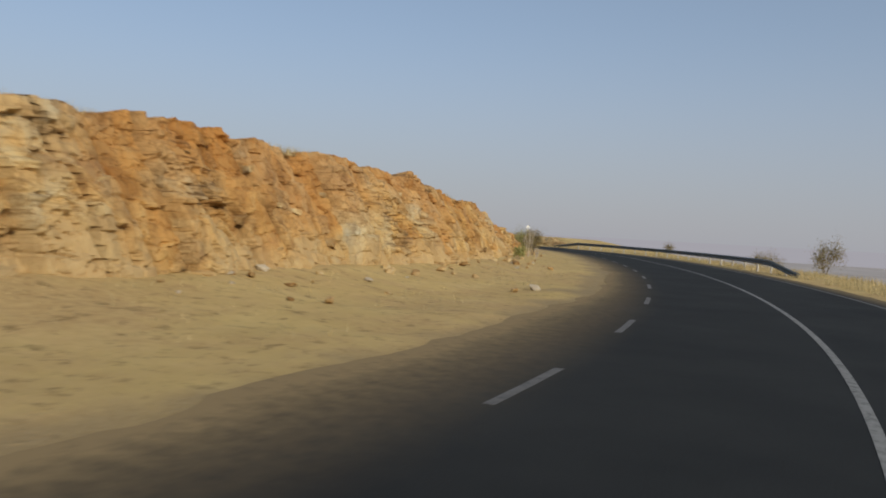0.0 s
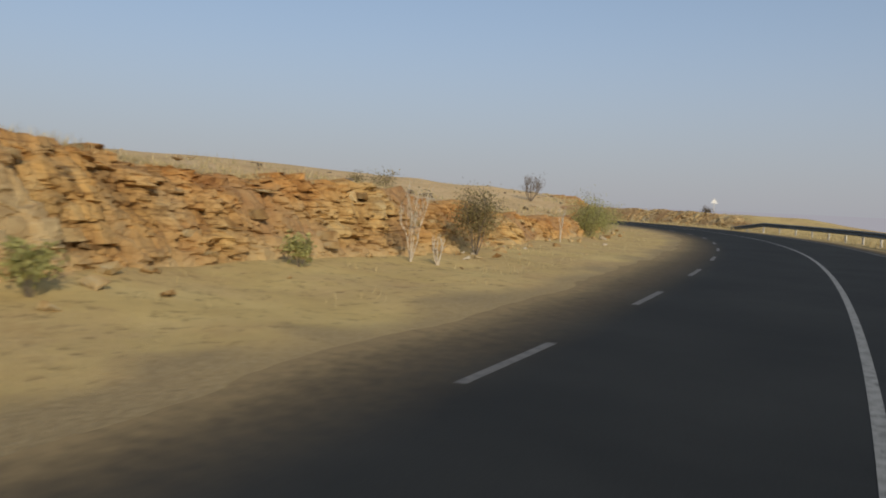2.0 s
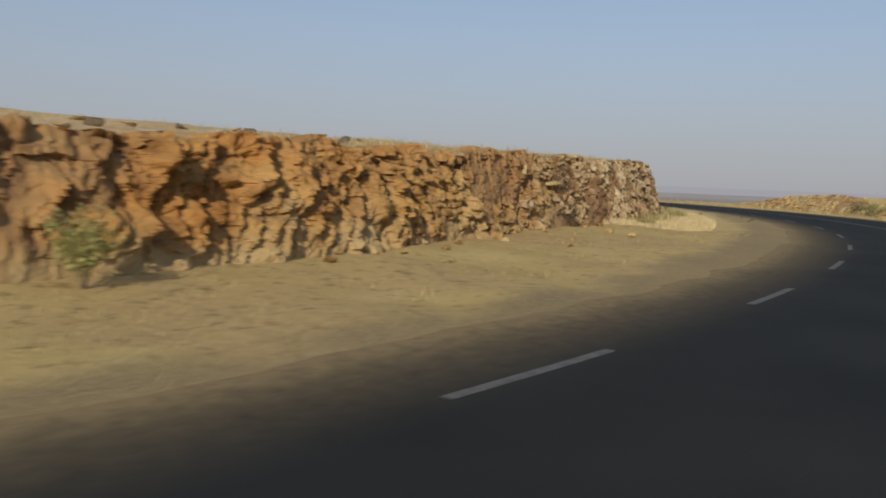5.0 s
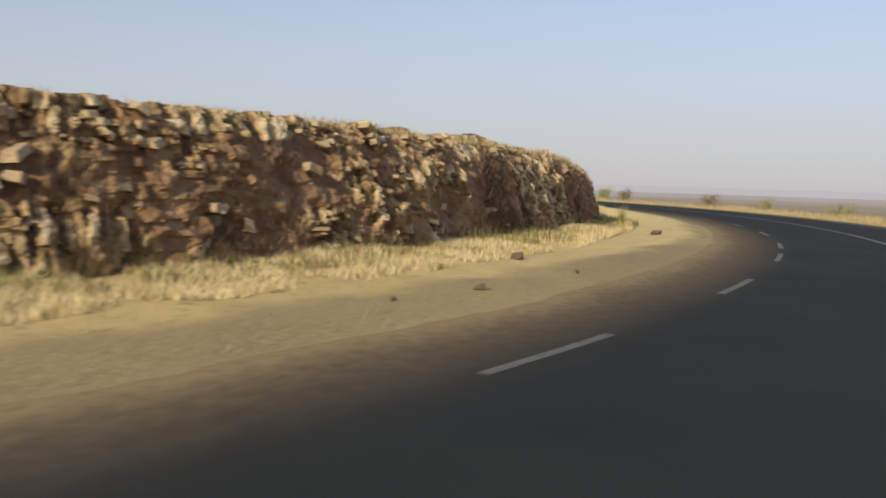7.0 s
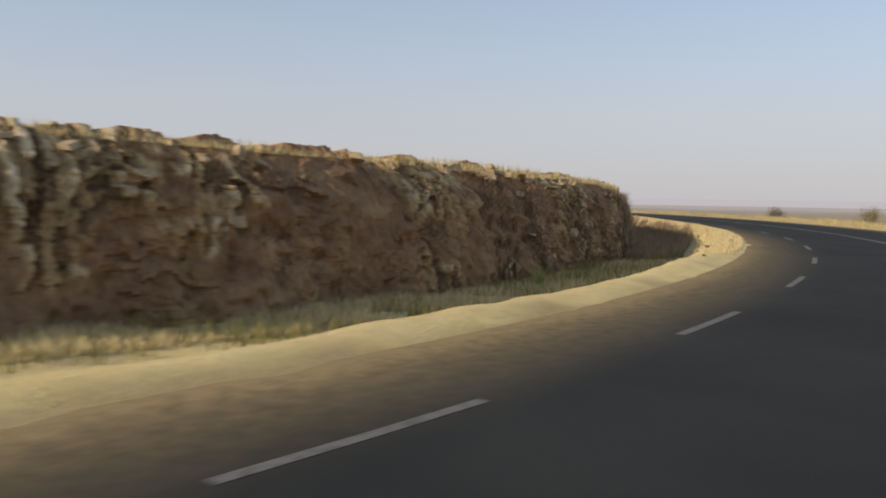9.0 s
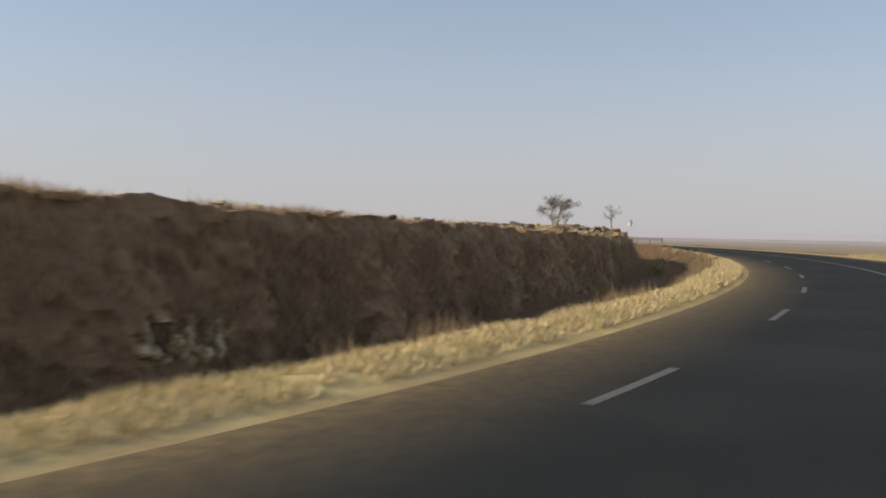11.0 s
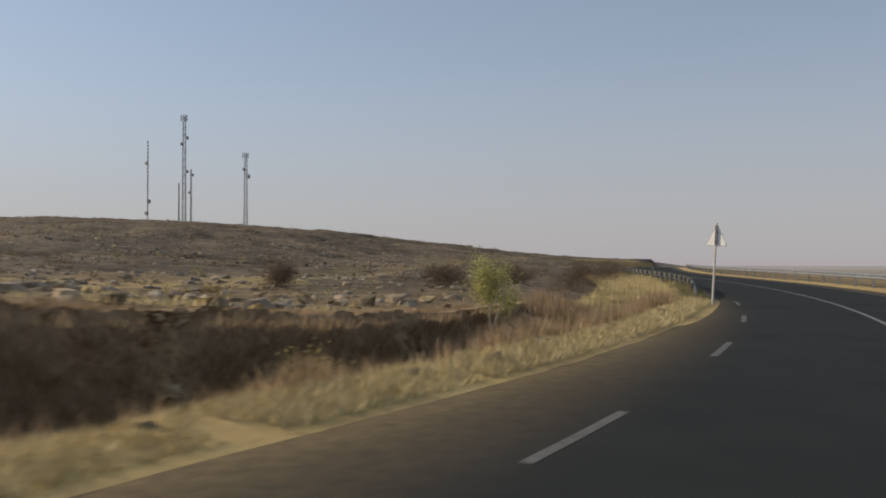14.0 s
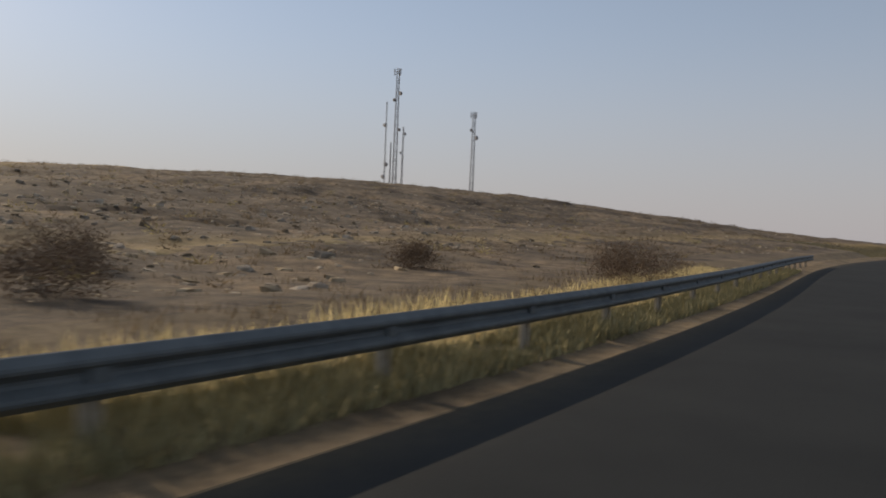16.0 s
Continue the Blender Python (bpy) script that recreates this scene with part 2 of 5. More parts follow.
def mat_asphalt():
    m, nt, b = material("asphalt", 0.9)
    b.inputs["Specular IOR Level"].default_value = 0.1
    big = ramp(nt, noise_tex(nt, 0.35, 5), [(0.3, (0.022, 0.024, 0.025)), (0.7, (0.035, 0.037, 0.037))])
    fine = ramp(nt, noise_tex(nt, 60, 3), [(0.35, (0.55, 0.55, 0.55)), (0.7, (1.3, 1.3, 1.3))])
    col = mix(nt, 0.6, big, fine, "MULTIPLY")
    dust = ramp(nt, noise_tex(nt, 4.5, 9, 0.7), [(0.28, (0, 0, 0)), (0.74, (1, 1, 1))])
    n = nt.nodes.new("ShaderNodeMath")
    n.operation = "MULTIPLY"
    nt.links.new(dust, n.inputs[0])
    nt.links.new(attr(nt, "dust"), n.inputs[1])
    n2 = nt.nodes.new("ShaderNodeMath")
    n2.operation = "MULTIPLY_ADD"
    nt.links.new(attr(nt, "dust"), n2.inputs[0])
    n2.inputs[1].default_value = 0.55
    nt.links.new(n.outputs[0], n2.inputs[2])
    n2.use_clamp = True
    col = mix(nt, n2.outputs[0], col, (0.28, 0.205, 0.108))
    nt.links.new(col, b.inputs["Base Color"])
    bump(nt, b, noise_tex(nt, 90, 2), 0.35, 0.006)
    return m


def mat_paint(name, wear):
    m, nt, b = material(name, 0.7)
    col = ramp(nt, noise_tex(nt, 7, 8, 0.75), [(0.36, (0.07, 0.07, 0.068)), (0.52, wear), (0.78, tuple(1.35 * c for c in wear))])
    nt.links.new(col, b.inputs["Base Color"])
    return m


def mat_earth(name="earth", dry=0.5):
    m, nt, b = material(name, 0.95)
    soil = ramp(nt, noise_tex(nt, 0.5, 8, 0.65), [(0.3, (0.46, 0.325, 0.13)), (0.5, (0.57, 0.42, 0.17)), (0.72, (0.64, 0.49, 0.22))])
    grass = ramp(nt, noise_tex(nt, 5, 6, 0.7), [(0.3, (0.44, 0.295, 0.125)), (0.7, (0.60, 0.43, 0.20))])
    where = ramp(nt, noise_tex(nt, 0.22, 7, 0.7), [(0.42, (0, 0, 0)), (0.6, (1, 1, 1))])
    col = mix(nt, where, soil, grass)
    spots = ramp(nt, noise_tex(nt, 3.0, 7, 0.75), [(0.34, (0.35, 0.33, 0.30)), (0.46, (1, 1, 1)), (0.72, (1, 1, 1)), (0.8, (1.25, 1.22, 1.18))])
    col = mix(nt, 0.75, col, spots, "MULTIPLY")
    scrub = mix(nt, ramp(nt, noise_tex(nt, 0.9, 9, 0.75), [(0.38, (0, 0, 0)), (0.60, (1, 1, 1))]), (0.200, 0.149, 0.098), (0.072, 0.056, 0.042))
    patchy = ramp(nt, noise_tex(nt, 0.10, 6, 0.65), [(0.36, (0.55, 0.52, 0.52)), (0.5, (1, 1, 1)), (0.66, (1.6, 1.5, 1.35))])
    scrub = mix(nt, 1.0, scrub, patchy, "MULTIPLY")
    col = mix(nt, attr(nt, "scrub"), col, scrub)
    warm = ramp(nt, noise_tex(nt, 0.35, 7, 0.68), [(0.32, (0.50, 0.335, 0.175)), (0.5, (0.62, 0.435, 0.235)), (0.7, (0.70, 0.52, 0.31))])
    col = mix(nt, attr(nt, "warm"), col, mix(nt, 0.6, warm, spots, "MULTIPLY"))
    # pale sand tone that paints in the sunlit strip beyond the wall's shadow
    sunlit_sand = ramp(nt, noise_tex(nt, 1.1, 8, 0.7), [(0.3, (0.58, 0.475, 0.235)), (0.5, (0.70, 0.60, 0.32)), (0.7, (0.78, 0.69, 0.41))])
    col = mix(nt, attr(nt, "sunlit_sand"), col, sunlit_sand)
    gravel = ramp(nt, noise_tex(nt, 14, 8, 0.75), [(0.3, (0.21, 0.153, 0.08)), (0.5, (0.31, 0.232, 0.122)), (0.7, (0.42, 0.325, 0.18))])
    col = mix(nt, attr(nt, "gravel"), col, gravel)
    # greyed tone for far ground, standing in for distance haze
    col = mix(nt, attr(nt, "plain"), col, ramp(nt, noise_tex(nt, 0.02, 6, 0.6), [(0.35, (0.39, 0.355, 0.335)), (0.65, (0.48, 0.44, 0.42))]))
    nt.links.new(col, b.inputs["Base Color"])
    bump(nt, b, noise_tex(nt, 9, 8, 0.7), 0.7, 0.06)
    return m


def mat_rock(piece=False):
    m, nt, b = material("cut_rock" if not piece else "loose_rock", 0.9)
    base = ramp(nt, noise_tex(nt, 0.55, 7, 0.65, (1, 1, 1.4)),
                [(0.28, (0.37, 0.215, 0.09)), (0.42, (0.47, 0.315, 0.14)), (0.53, (0.52, 0.375, 0.18)), (0.62, (0.48, 0.385, 0.225)), (0.72, (0.39, 0.36, 0.27))])
    stain = ramp(nt, noise_tex(nt, 1.7, 7, 0.7, (1, 1, 0.5)), [(0.33, (0.50, 0.43, 0.37)), (0.5, (1, 1, 1)), (0.75, (1.12, 1.1, 1.04))])
    col = mix(nt, 0.8, base, stain, "MULTIPLY")
    if piece:
        v = ramp(nt, obj_random(nt), [(0.0, (0.62, 0.52, 0.42)), (0.5, (1.0, 0.95, 0.9)), (1.0, (1.3, 1.35, 1.42))])
    else:
        v = ramp(nt, attr(nt, "shade"), [(0.0, (0.62, 0.54, 0.48)), (0.45, (1.0, 0.98, 0.95)), (0.8, (1.10, 1.1, 1.08)), (1.0, (1.14, 1.24, 1.36))])
    col = mix(nt, 1.0, col, v, "MULTIPLY")
    if not piece:
        tone = ramp(nt, attr(nt, "panel"), [(0.15, (0.80, 0.64, 0.47)), (0.4, (1.04, 0.93, 0.72)), (0.6, (1.02, 1.0, 0.95)), (0.85, (0.98, 1.05, 1.18))])
        col = mix(nt, 1.0, col, tone, "MULTIPLY")
        beds = ramp(nt, noise_tex(nt, 1.0, 6, 0.62, (0.9, 0.9, 13.0)), [(0.36, (0.42, 0.37, 0.34)), (0.47, (1, 1, 1)), (0.62, (1, 1, 1)), (0.72, (1.12, 1.16, 1.22))])
        col = mix(nt, attr(nt, "thin"), col, mix(nt, 1.0, col, beds, "MULTIPLY"))
        vor = node(nt, "ShaderNodeTexVoronoi", Scale=2.6, Randomness=1.0)
        vor.feature = "DISTANCE_TO_EDGE"
        mp = nt.nodes.new("ShaderNodeMapping")
        mp.inputs["Scale"].default_value = (1, 1, 1.9)
        bent = nt.nodes.new("ShaderNodeVectorMath")
        bent.operation = "MULTIPLY_ADD"
        wavy = node(nt, "ShaderNodeTexNoise", Scale=1.6, Detail=5.0, Roughness=0.65)
        place_in = nt.nodes.new("ShaderNodeTexCoord").outputs["Object"]
        nt.links.new(place_in, wavy.inputs["Vector"])
        nt.links.new(wavy.outputs["Color"], bent.inputs[0])
        bent.inputs[1].default_value = (0.9, 0.9, 0.6)
        nt.links.new(place_in, bent.inputs[2])
        nt.links.new(bent.outputs[0], mp.inputs[0])
        nt.links.new(mp.outputs[0], vor.inputs["Vector"])
        cracks = ramp(nt, vor.outputs["Distance"], [(0.0, (0.42, 0.36, 0.32)), (0.035, (0.85, 0.83, 0.82)), (0.07, (1, 1, 1))])
        col = mix(nt, ramp(nt, noise_tex(nt, 0.8, 5, 0.6), [(0.35, (0.15, 0.15, 0.15)), (0.6, (0.9, 0.9, 0.9))]), col, mix(nt, 1.0, col, cracks, "MULTIPLY"))
        col = mix(nt, attr(nt, "rust"), col, mix(nt, 1.0, col, (0.90, 0.74, 0.62), "MULTIPLY"))
        soil = ramp(nt, noise_tex(nt, 1.4, 8, 0.7), [(0.3, (0.26, 0.138, 0.062)), (0.5, (0.35, 0.208, 0.096)), (0.7, (0.43, 0.285, 0.138))])
        col = mix(nt, attr(nt, "soil"), col, soil)
        brown = ramp(nt, noise_tex(nt, 1.3, 9, 0.72), [(0.30, (0.155, 0.084, 0.047)), (0.5, (0.255, 0.152, 0.084)), (0.70, (0.41, 0.27, 0.152))])
        col = mix(nt, attr(nt, "bank"), col, brown)
        blocks = ramp(nt, attr(nt, "shade"), [(0.2, (0.21, 0.132, 0.070)), (0.5, (0.39, 0.268, 0.14)), (0.75, (0.54, 0.40, 0.22)), (0.95, (0.68, 0.56, 0.38))])
        blocks = mix(nt, 0.8, blocks, ramp(nt, noise_tex(nt, 4, 6, 0.7), [(0.35, (0.45, 0.42, 0.40)), (0.55, (1, 1, 1))]), "MULTIPLY")
        streaks = ramp(nt, noise_tex(nt, 1.0, 6, 0.65, (9.0, 9.0, 1.6)), [(0.36, (0.42, 0.38, 0.35)), (0.5, (1, 1, 1)), (0.66, (1.12, 1.12, 1.1))])
        fine = mix(nt, ramp(nt, noise_tex(nt, 0.7, 4, 0.6), [(0.46, (0, 0, 0)), (0.54, (1, 1, 1))]), beds, streaks)
        blocks = mix(nt, 0.75, blocks, fine, "MULTIPLY")
        col = mix(nt, attr(nt, "outcrop"), col, blocks)
        # brown growth tone; also carries the dimness of the bank turned from the sun
        growth_shade = ramp(nt, noise_tex(nt, 2.2, 8, 0.7), [(0.30, (0.17, 0.115, 0.066)), (0.5, (0.28, 0.195, 0.115)), (0.70, (0.39, 0.285, 0.172))])
        col = mix(nt, attr(nt, "growth"), col, growth_shade)
        col = mix(nt, attr(nt, "dusty"), col, ramp(nt, noise_tex(nt, 1.2, 8, 0.7), [(0.3, (0.42, 0.285, 0.135)), (0.7, (0.54, 0.40, 0.20))]))
    nt.links.new(col, b.inputs["Base Color"])
    bump(nt, b, noise_tex(nt, 6, 9, 0.72), 0.8, 0.07)
    return m


def mat_plain(name, stops, scale=8, rough=0.8, metal=0.0, depth=0.005, rnd=0.0):
    m, nt, b = material(name, rough, metal)
    col = ramp(nt, noise_tex(nt, scale, 6, 0.65), stops)
    if rnd:
        col = mix(nt, rnd, col, ramp(nt, nt.nodes.new("ShaderNodeNewGeometry").outputs["Random Per Island"],
                                     [(0.0, (0.5, 0.5, 0.5)), (1.0, (1.4, 1.4, 1.4))]), "MULTIPLY")
    nt.links.new(col, b.inputs["Base Color"])
    if depth:
        bump(nt, b, noise_tex(nt, scale * 4, 5), 0.4, depth)
    return m


ASPHALT, EARTH = mat_asphalt(), mat_earth()
PAINT, PAINT_OLD = mat_paint("road_paint", (0.23, 0.23, 0.22)), mat_paint("worn_road_paint", (0.13, 0.13, 0.125))
PAINT_DASH = mat_paint("dusty_road_paint", (0.135, 0.13, 0.122))
ROCK, LOOSE = mat_rock(), mat_rock(True)
STEEL = mat_plain("galvanised_steel", [(0.3, (0.24, 0.25, 0.27)), (0.7, (0.36, 0.37, 0.39))], 3, 0.55, 0.7, 0.003)
# darker than STEEL, with the shade on the rail faces in its colour
STEEL_DARK = mat_plain("dark_steel", [(0.3, (0.085, 0.098, 0.103)), (0.7, (0.15, 0.165, 0.168))], 3, 0.65, 0.25, 0.003)
POST = mat_plain("post_white", [(0.3, (0.50, 0.46, 0.38)), (0.65, (0.68, 0.66, 0.60))], 6, 0.7, 0.0, 0.003)
POST_TAN = mat_plain("post_tan", [(0.3, (0.24, 0.20, 0.15)), (0.65, (0.40, 0.35, 0.27))], 6, 0.8, 0.0, 0.003)
SIGN_BACK = mat_plain("sign_back", [(0.3, (0.80, 0.80, 0.79)), (0.7, (0.88, 0.88, 0.87))], 4, 0.5, 0.0, 0.001)
SIGN_DARK = mat_plain("sign_bracket", [(0.3, (0.10, 0.10, 0.11)), (0.7, (0.18, 0.18, 0.19))], 9, 0.6, 0.3, 0.001)
SIGN_RED = mat_plain("sign_red", [(0.3, (0.42, 0.02, 0.02)), (0.7, (0.55, 0.04, 0.03))], 4, 0.5, 0.0, 0.001)
MAST_GREY = mat_plain("mast_steel", [(0.3, (0.20, 0.20, 0.21)), (0.7, (0.30, 0.30, 0.31))], 2, 0.6, 0.4, 0)
BARK = mat_plain("bark", [(0.3, (0.13, 0.10, 0.075)), (0.7, (0.27, 0.22, 0.165))], 14, 0.95, 0.0, 0.01)
BARK_PALE = mat_plain("bark_pale", [(0.3, (0.45, 0.38, 0.29)), (0.7, (0.66, 0.58, 0.46))], 14, 0.95, 0.0, 0.01)
LEAF_GREEN = mat_plain("leaf_green", [(0.3, (0.35, 0.345, 0.125)), (0.7, (0.54, 0.51, 0.215))], 9, 0.75, 0.0, 0, 0.8)
LEAF_OLIVE = mat_plain("leaf_olive", [(0.3, (0.26, 0.215, 0.10)), (0.7, (0.38, 0.32, 0.16))], 9, 0.8, 0.0, 0, 0.8)
LEAF_BROWN = mat_plain("leaf_brown", [(0.3, (0.125, 0.094, 0.062)), (0.7, (0.215, 0.168, 0.112))], 9, 0.85, 0.0, 0, 0.8)
def let_light_through(m, share):
    nt = m.node_tree
    b, out = nt.nodes["Principled BSDF"], nt.nodes["Material Output"]
    tr = nt.nodes.new("ShaderNodeBsdfTranslucent")
    mx = nt.nodes.new("ShaderNodeMixShader")
    mx.inputs[0].default_value = share
    nt.links.new(b.inputs["Base Color"].links[0].from_socket, tr.inputs["Color"])
    nt.links.new(b.outputs[0], mx.inputs[1])
    nt.links.new(tr.outputs[0], mx.inputs[2])
    nt.links.new(mx.outputs[0], out.inputs["Surface"])


STRAW = mat_plain("dry_grass", [(0.3, (0.54, 0.43, 0.21)), (0.7, (0.73, 0.61, 0.35))], 1.5, 0.85, 0.0, 0, 0.7)
STRAW_PALE = mat_plain("pale_grass", [(0.3, (0.56, 0.45, 0.235)), (0.7, (0.73, 0.61, 0.365))], 1.5, 0.85, 0.0, 0, 0.7)
OLIVE_DRY = mat_plain("olive_dry_grass", [(0.3, (0.22, 0.19, 0.095)), (0.7, (0.36, 0.315, 0.17))], 1.5, 0.85, 0.0, 0, 0.7)
STRAW_GREEN = mat_plain("greenish_grass", [(0.3, (0.22, 0.21, 0.07)), (0.7, (0.38, 0.34, 0.13))], 1.5, 0.85, 0.0, 0, 0.7)
# olive leaf darkened in its colour for crowns seen against the light
LEAF_BACKLIT = mat_plain("leaf_backlit", [(0.3, (0.075, 0.07, 0.035)), (0.7, (0.13, 0.12, 0.06))], 9, 0.8, 0.0, 0, 0.7)
BUSH_BROWN = mat_plain("bush_brown", [(0.3, (0.13, 0.085, 0.055)), (0.7, (0.22, 0.145, 0.09))], 9, 0.85, 0.0, 0, 0.7)
DEAD_GROWTH = mat_plain("dead_growth", [(0.3, (0.33, 0.235, 0.145)), (0.7, (0.48, 0.36, 0.235))], 1.5, 0.85, 0.0, 0, 0.7)
for leaf_ in (DEAD_GROWTH, LEAF_GREEN, LEAF_OLIVE, LEAF_BROWN, STRAW, STRAW_GREEN):
    let_light_through(leaf_, 0.5)
# self-lit haze colour for the ring around the plain
HAZE_GLOW, _, haze_bsdf = material("haze_glow", 1.0)
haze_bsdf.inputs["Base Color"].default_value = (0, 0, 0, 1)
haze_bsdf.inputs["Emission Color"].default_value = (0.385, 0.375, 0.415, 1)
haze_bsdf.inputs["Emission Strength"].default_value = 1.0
PLASTER = mat_plain("plaster", [(0.3, (0.42, 0.38, 0.32)), (0.7, (0.55, 0.50, 0.43))], 2, 0.9, 0.0, 0.01)


# ---------------------------------------------------------------- mesh helpers
def mesh_object(name, verts, faces, mat, parent=None, label="", smooth=False, attrs=None):
    me = bpy.data.meshes.new(name)
    me.from_pydata([tuple(v) for v in verts], [], [tuple(f) for f in faces])
    me.materials.append(mat)
    if smooth:
        me.polygons.foreach_set("use_smooth", [True] * len(me.polygons))
    for key, values in (attrs or {}).items():
        a = me.attributes.new(key, "FLOAT", "POINT")
        a.data.foreach_set("value", np.ascontiguousarray(values, dtype=np.float32))
    me.update()
    ob = new(name, me)
    if parent:
        ob.parent = parent
    if label:
        ob["label"] = label
    return ob


def grid_object(name, x, y, z, mat, smooth=True, attrs=None):
    """A sheet from 2D arrays of places."""
    r, c = x.shape
    v = np.stack([x.ravel(), y.ravel(), z.ravel()], -1).astype(np.float32)
    i = np.arange(r * c).reshape(r, c)
    f = np.stack([i[:-1, :-1], i[:-1, 1:], i[1:, 1:], i[1:, :-1]], -1).reshape(-1, 4)
    me = bpy.data.meshes.new(name)
    me.vertices.add(len(v))
    me.vertices.foreach_set("co", v.ravel())
    me.loops.add(f.size)
    me.loops.foreach_set("vertex_index", f.ravel().astype(np.int32))
    me.polygons.add(len(f))
    me.polygons.foreach_set("loop_start", np.arange(0, f.size, 4, dtype=np.int32))
    me.polygons.foreach_set("use_smooth", np.full(len(f), smooth))
    for key, values in (attrs or {}).items():
        a = me.attributes.new(key, "FLOAT", "POINT")
        a.data.foreach_set("value", np.ascontiguousarray(values.ravel(), dtype=np.float32))
    me.materials.append(mat)
    me.update(calc_edges=True)
    me.validate()
    return new(name, me)


def part(name, bm, mat, parent, label=""):
    me = bpy.data.meshes.new(name)
    bm.to_mesh(me)
    bm.free()
    me.materials.append(mat)
    ob = new(name, me)
    ob.parent = parent
    if label:
        ob["label"] = label
    return ob


def thing(name, m, label, category, group="", kind=""):
    ob = new(name)
    ob.empty_display_size = 0.2
    ob.matrix_world = m
    return tagged(ob, label, category, group, kind)


def box(bm, sx, sy, sz, m=Matrix(), bevel=0.0):
    r = bmesh.ops.create_cube(bm, size=1.0, matrix=m @ Matrix.Diagonal((sx, sy, sz, 1)))
    if bevel:
        es = list({e for v in r["verts"] for e in v.link_edges})
        bmesh.ops.bevel(bm, geom=es, offset=bevel, segments=1, affect="EDGES", profile=0.5)


def tube(bm, a, b, r0, r1, sides=6):
    a, b = Vector(a), Vector(b)
    d = b - a
    if d.length < 1e-5:
        return
    m = Matrix.Translation((a + b) / 2) @ d.to_track_quat("Z", "Y").to_matrix().to_4x4()
    bmesh.ops.create_cone(bm, cap_ends=True, segments=sides, radius1=r0, radius2=r1, depth=d.length, matrix=m)


# ---------------------------------------------------------------- ground
ax = np.concatenate([-np.geomspace(5000, 330, 26), np.arange(-320, -236, 2.5), np.arange(-236, -95, 1.1), np.arange(-95, 130, 2.5), np.geomspace(135, 5000, 26)])
ay = np.concatenate([-np.geomspace(5000, 390, 26), np.arange(-380, -120, 2.5), np.arange(-120, 66, 1.1), np.arange(66, 250, 2.5), np.geomspace(255, 5000, 26)])
gx, gy = np.meshgrid(ax, ay)
gs, gl = nearest(gx, gy)
gs, gl = gs.reshape(gx.shape), gl.reshape(gx.shape)
gz = np.where(gl > 0, land_left(gs, np.maximum(gl, cut_foot(gs) + 0.4), gx, gy), land_right(gs, np.minimum(gl, -6), gx, gy))
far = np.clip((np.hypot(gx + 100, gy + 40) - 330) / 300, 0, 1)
gz = gz * (1 - far) - far * np.where(gl < 0, np.interp(gs, [215, 240], [13, 5]), 5)
under = np.clip((22 - gl) / 3, 0, 1) * np.clip((gl + 28) / 3, 0, 1)
gz = gz * (1 - under) - 4 * under
# scrub also greys the far and outer ground in place of haze
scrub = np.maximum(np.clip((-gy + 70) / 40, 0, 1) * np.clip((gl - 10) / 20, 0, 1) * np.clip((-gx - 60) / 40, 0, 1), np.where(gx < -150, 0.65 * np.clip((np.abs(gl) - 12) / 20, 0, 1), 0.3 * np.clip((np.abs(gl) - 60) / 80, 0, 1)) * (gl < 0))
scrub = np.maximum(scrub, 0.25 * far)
# plain pales the ground with distance: haze put into its colour
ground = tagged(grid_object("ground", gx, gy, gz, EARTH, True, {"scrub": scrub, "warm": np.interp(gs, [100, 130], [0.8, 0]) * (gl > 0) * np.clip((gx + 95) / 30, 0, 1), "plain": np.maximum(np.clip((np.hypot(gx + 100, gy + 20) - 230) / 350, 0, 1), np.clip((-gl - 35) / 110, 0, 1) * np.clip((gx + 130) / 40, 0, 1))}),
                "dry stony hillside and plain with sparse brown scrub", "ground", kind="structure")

# added glowing ring, coloured as dust haze, that closes the plain all round
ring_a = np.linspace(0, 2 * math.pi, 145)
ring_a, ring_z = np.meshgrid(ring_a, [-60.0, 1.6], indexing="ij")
tagged(grid_object("backdrop", -100 + 900 * np.cos(ring_a), 20 + 900 * np.sin(ring_a), ring_z, HAZE_GLOW, True),
       "glowing lilac-grey band painted as dust haze over the distant plain", "backdrop", kind="structure")

# left strip: asphalt edge to the foot of the cutting, and the land behind its edge
ss = np.arange(-50, 425, 0.35)
u = np.linspace(0, 1, 26)
foot = cut_foot(ss) + 0.7
lo = asphalt_left(ss) - 1.2
lat = lo[:, None] + (foot - lo)[:, None] * u
S2 = np.repeat(ss[:, None], len(u), 1)
vx, vy = place(S2, lat)
vz = verge(S2, lat, vx, vy)
gravel = np.clip((gravel_edge(S2) - lat + 0.8 * fractal(vx / 1.1, vy / 1.1, 35, 4)) / 0.7, 0, 1) * (0.75 + 0.25 * np.clip(0.5 + fractal(vx / 2.3, vy / 2.3, 36, 3), 0, 1))
# scrub past s 286: olive ground, partly darkened for its backlit look
# verge colour brightened from s 118 to 215 for the sunlit strip
tagged(grid_object("verge", vx, vy, vz, EARTH, True, {"scrub": np.maximum(np.interp(S2, [180, 205], [0, 0.8]) * np.clip((lat - asphalt_left(S2) - 1.15) / 0.4, 0, 1), np.interp(S2, [286, 294], [0, 0.92])), "gravel": gravel, "sunlit_sand": np.interp(S2, [118, 145, 165, 195, 215], [0, 0.35, 0.45, 0.6, 0])}),
       "sandy roadside verge with gravel and dry grass", "verge", kind="structure")

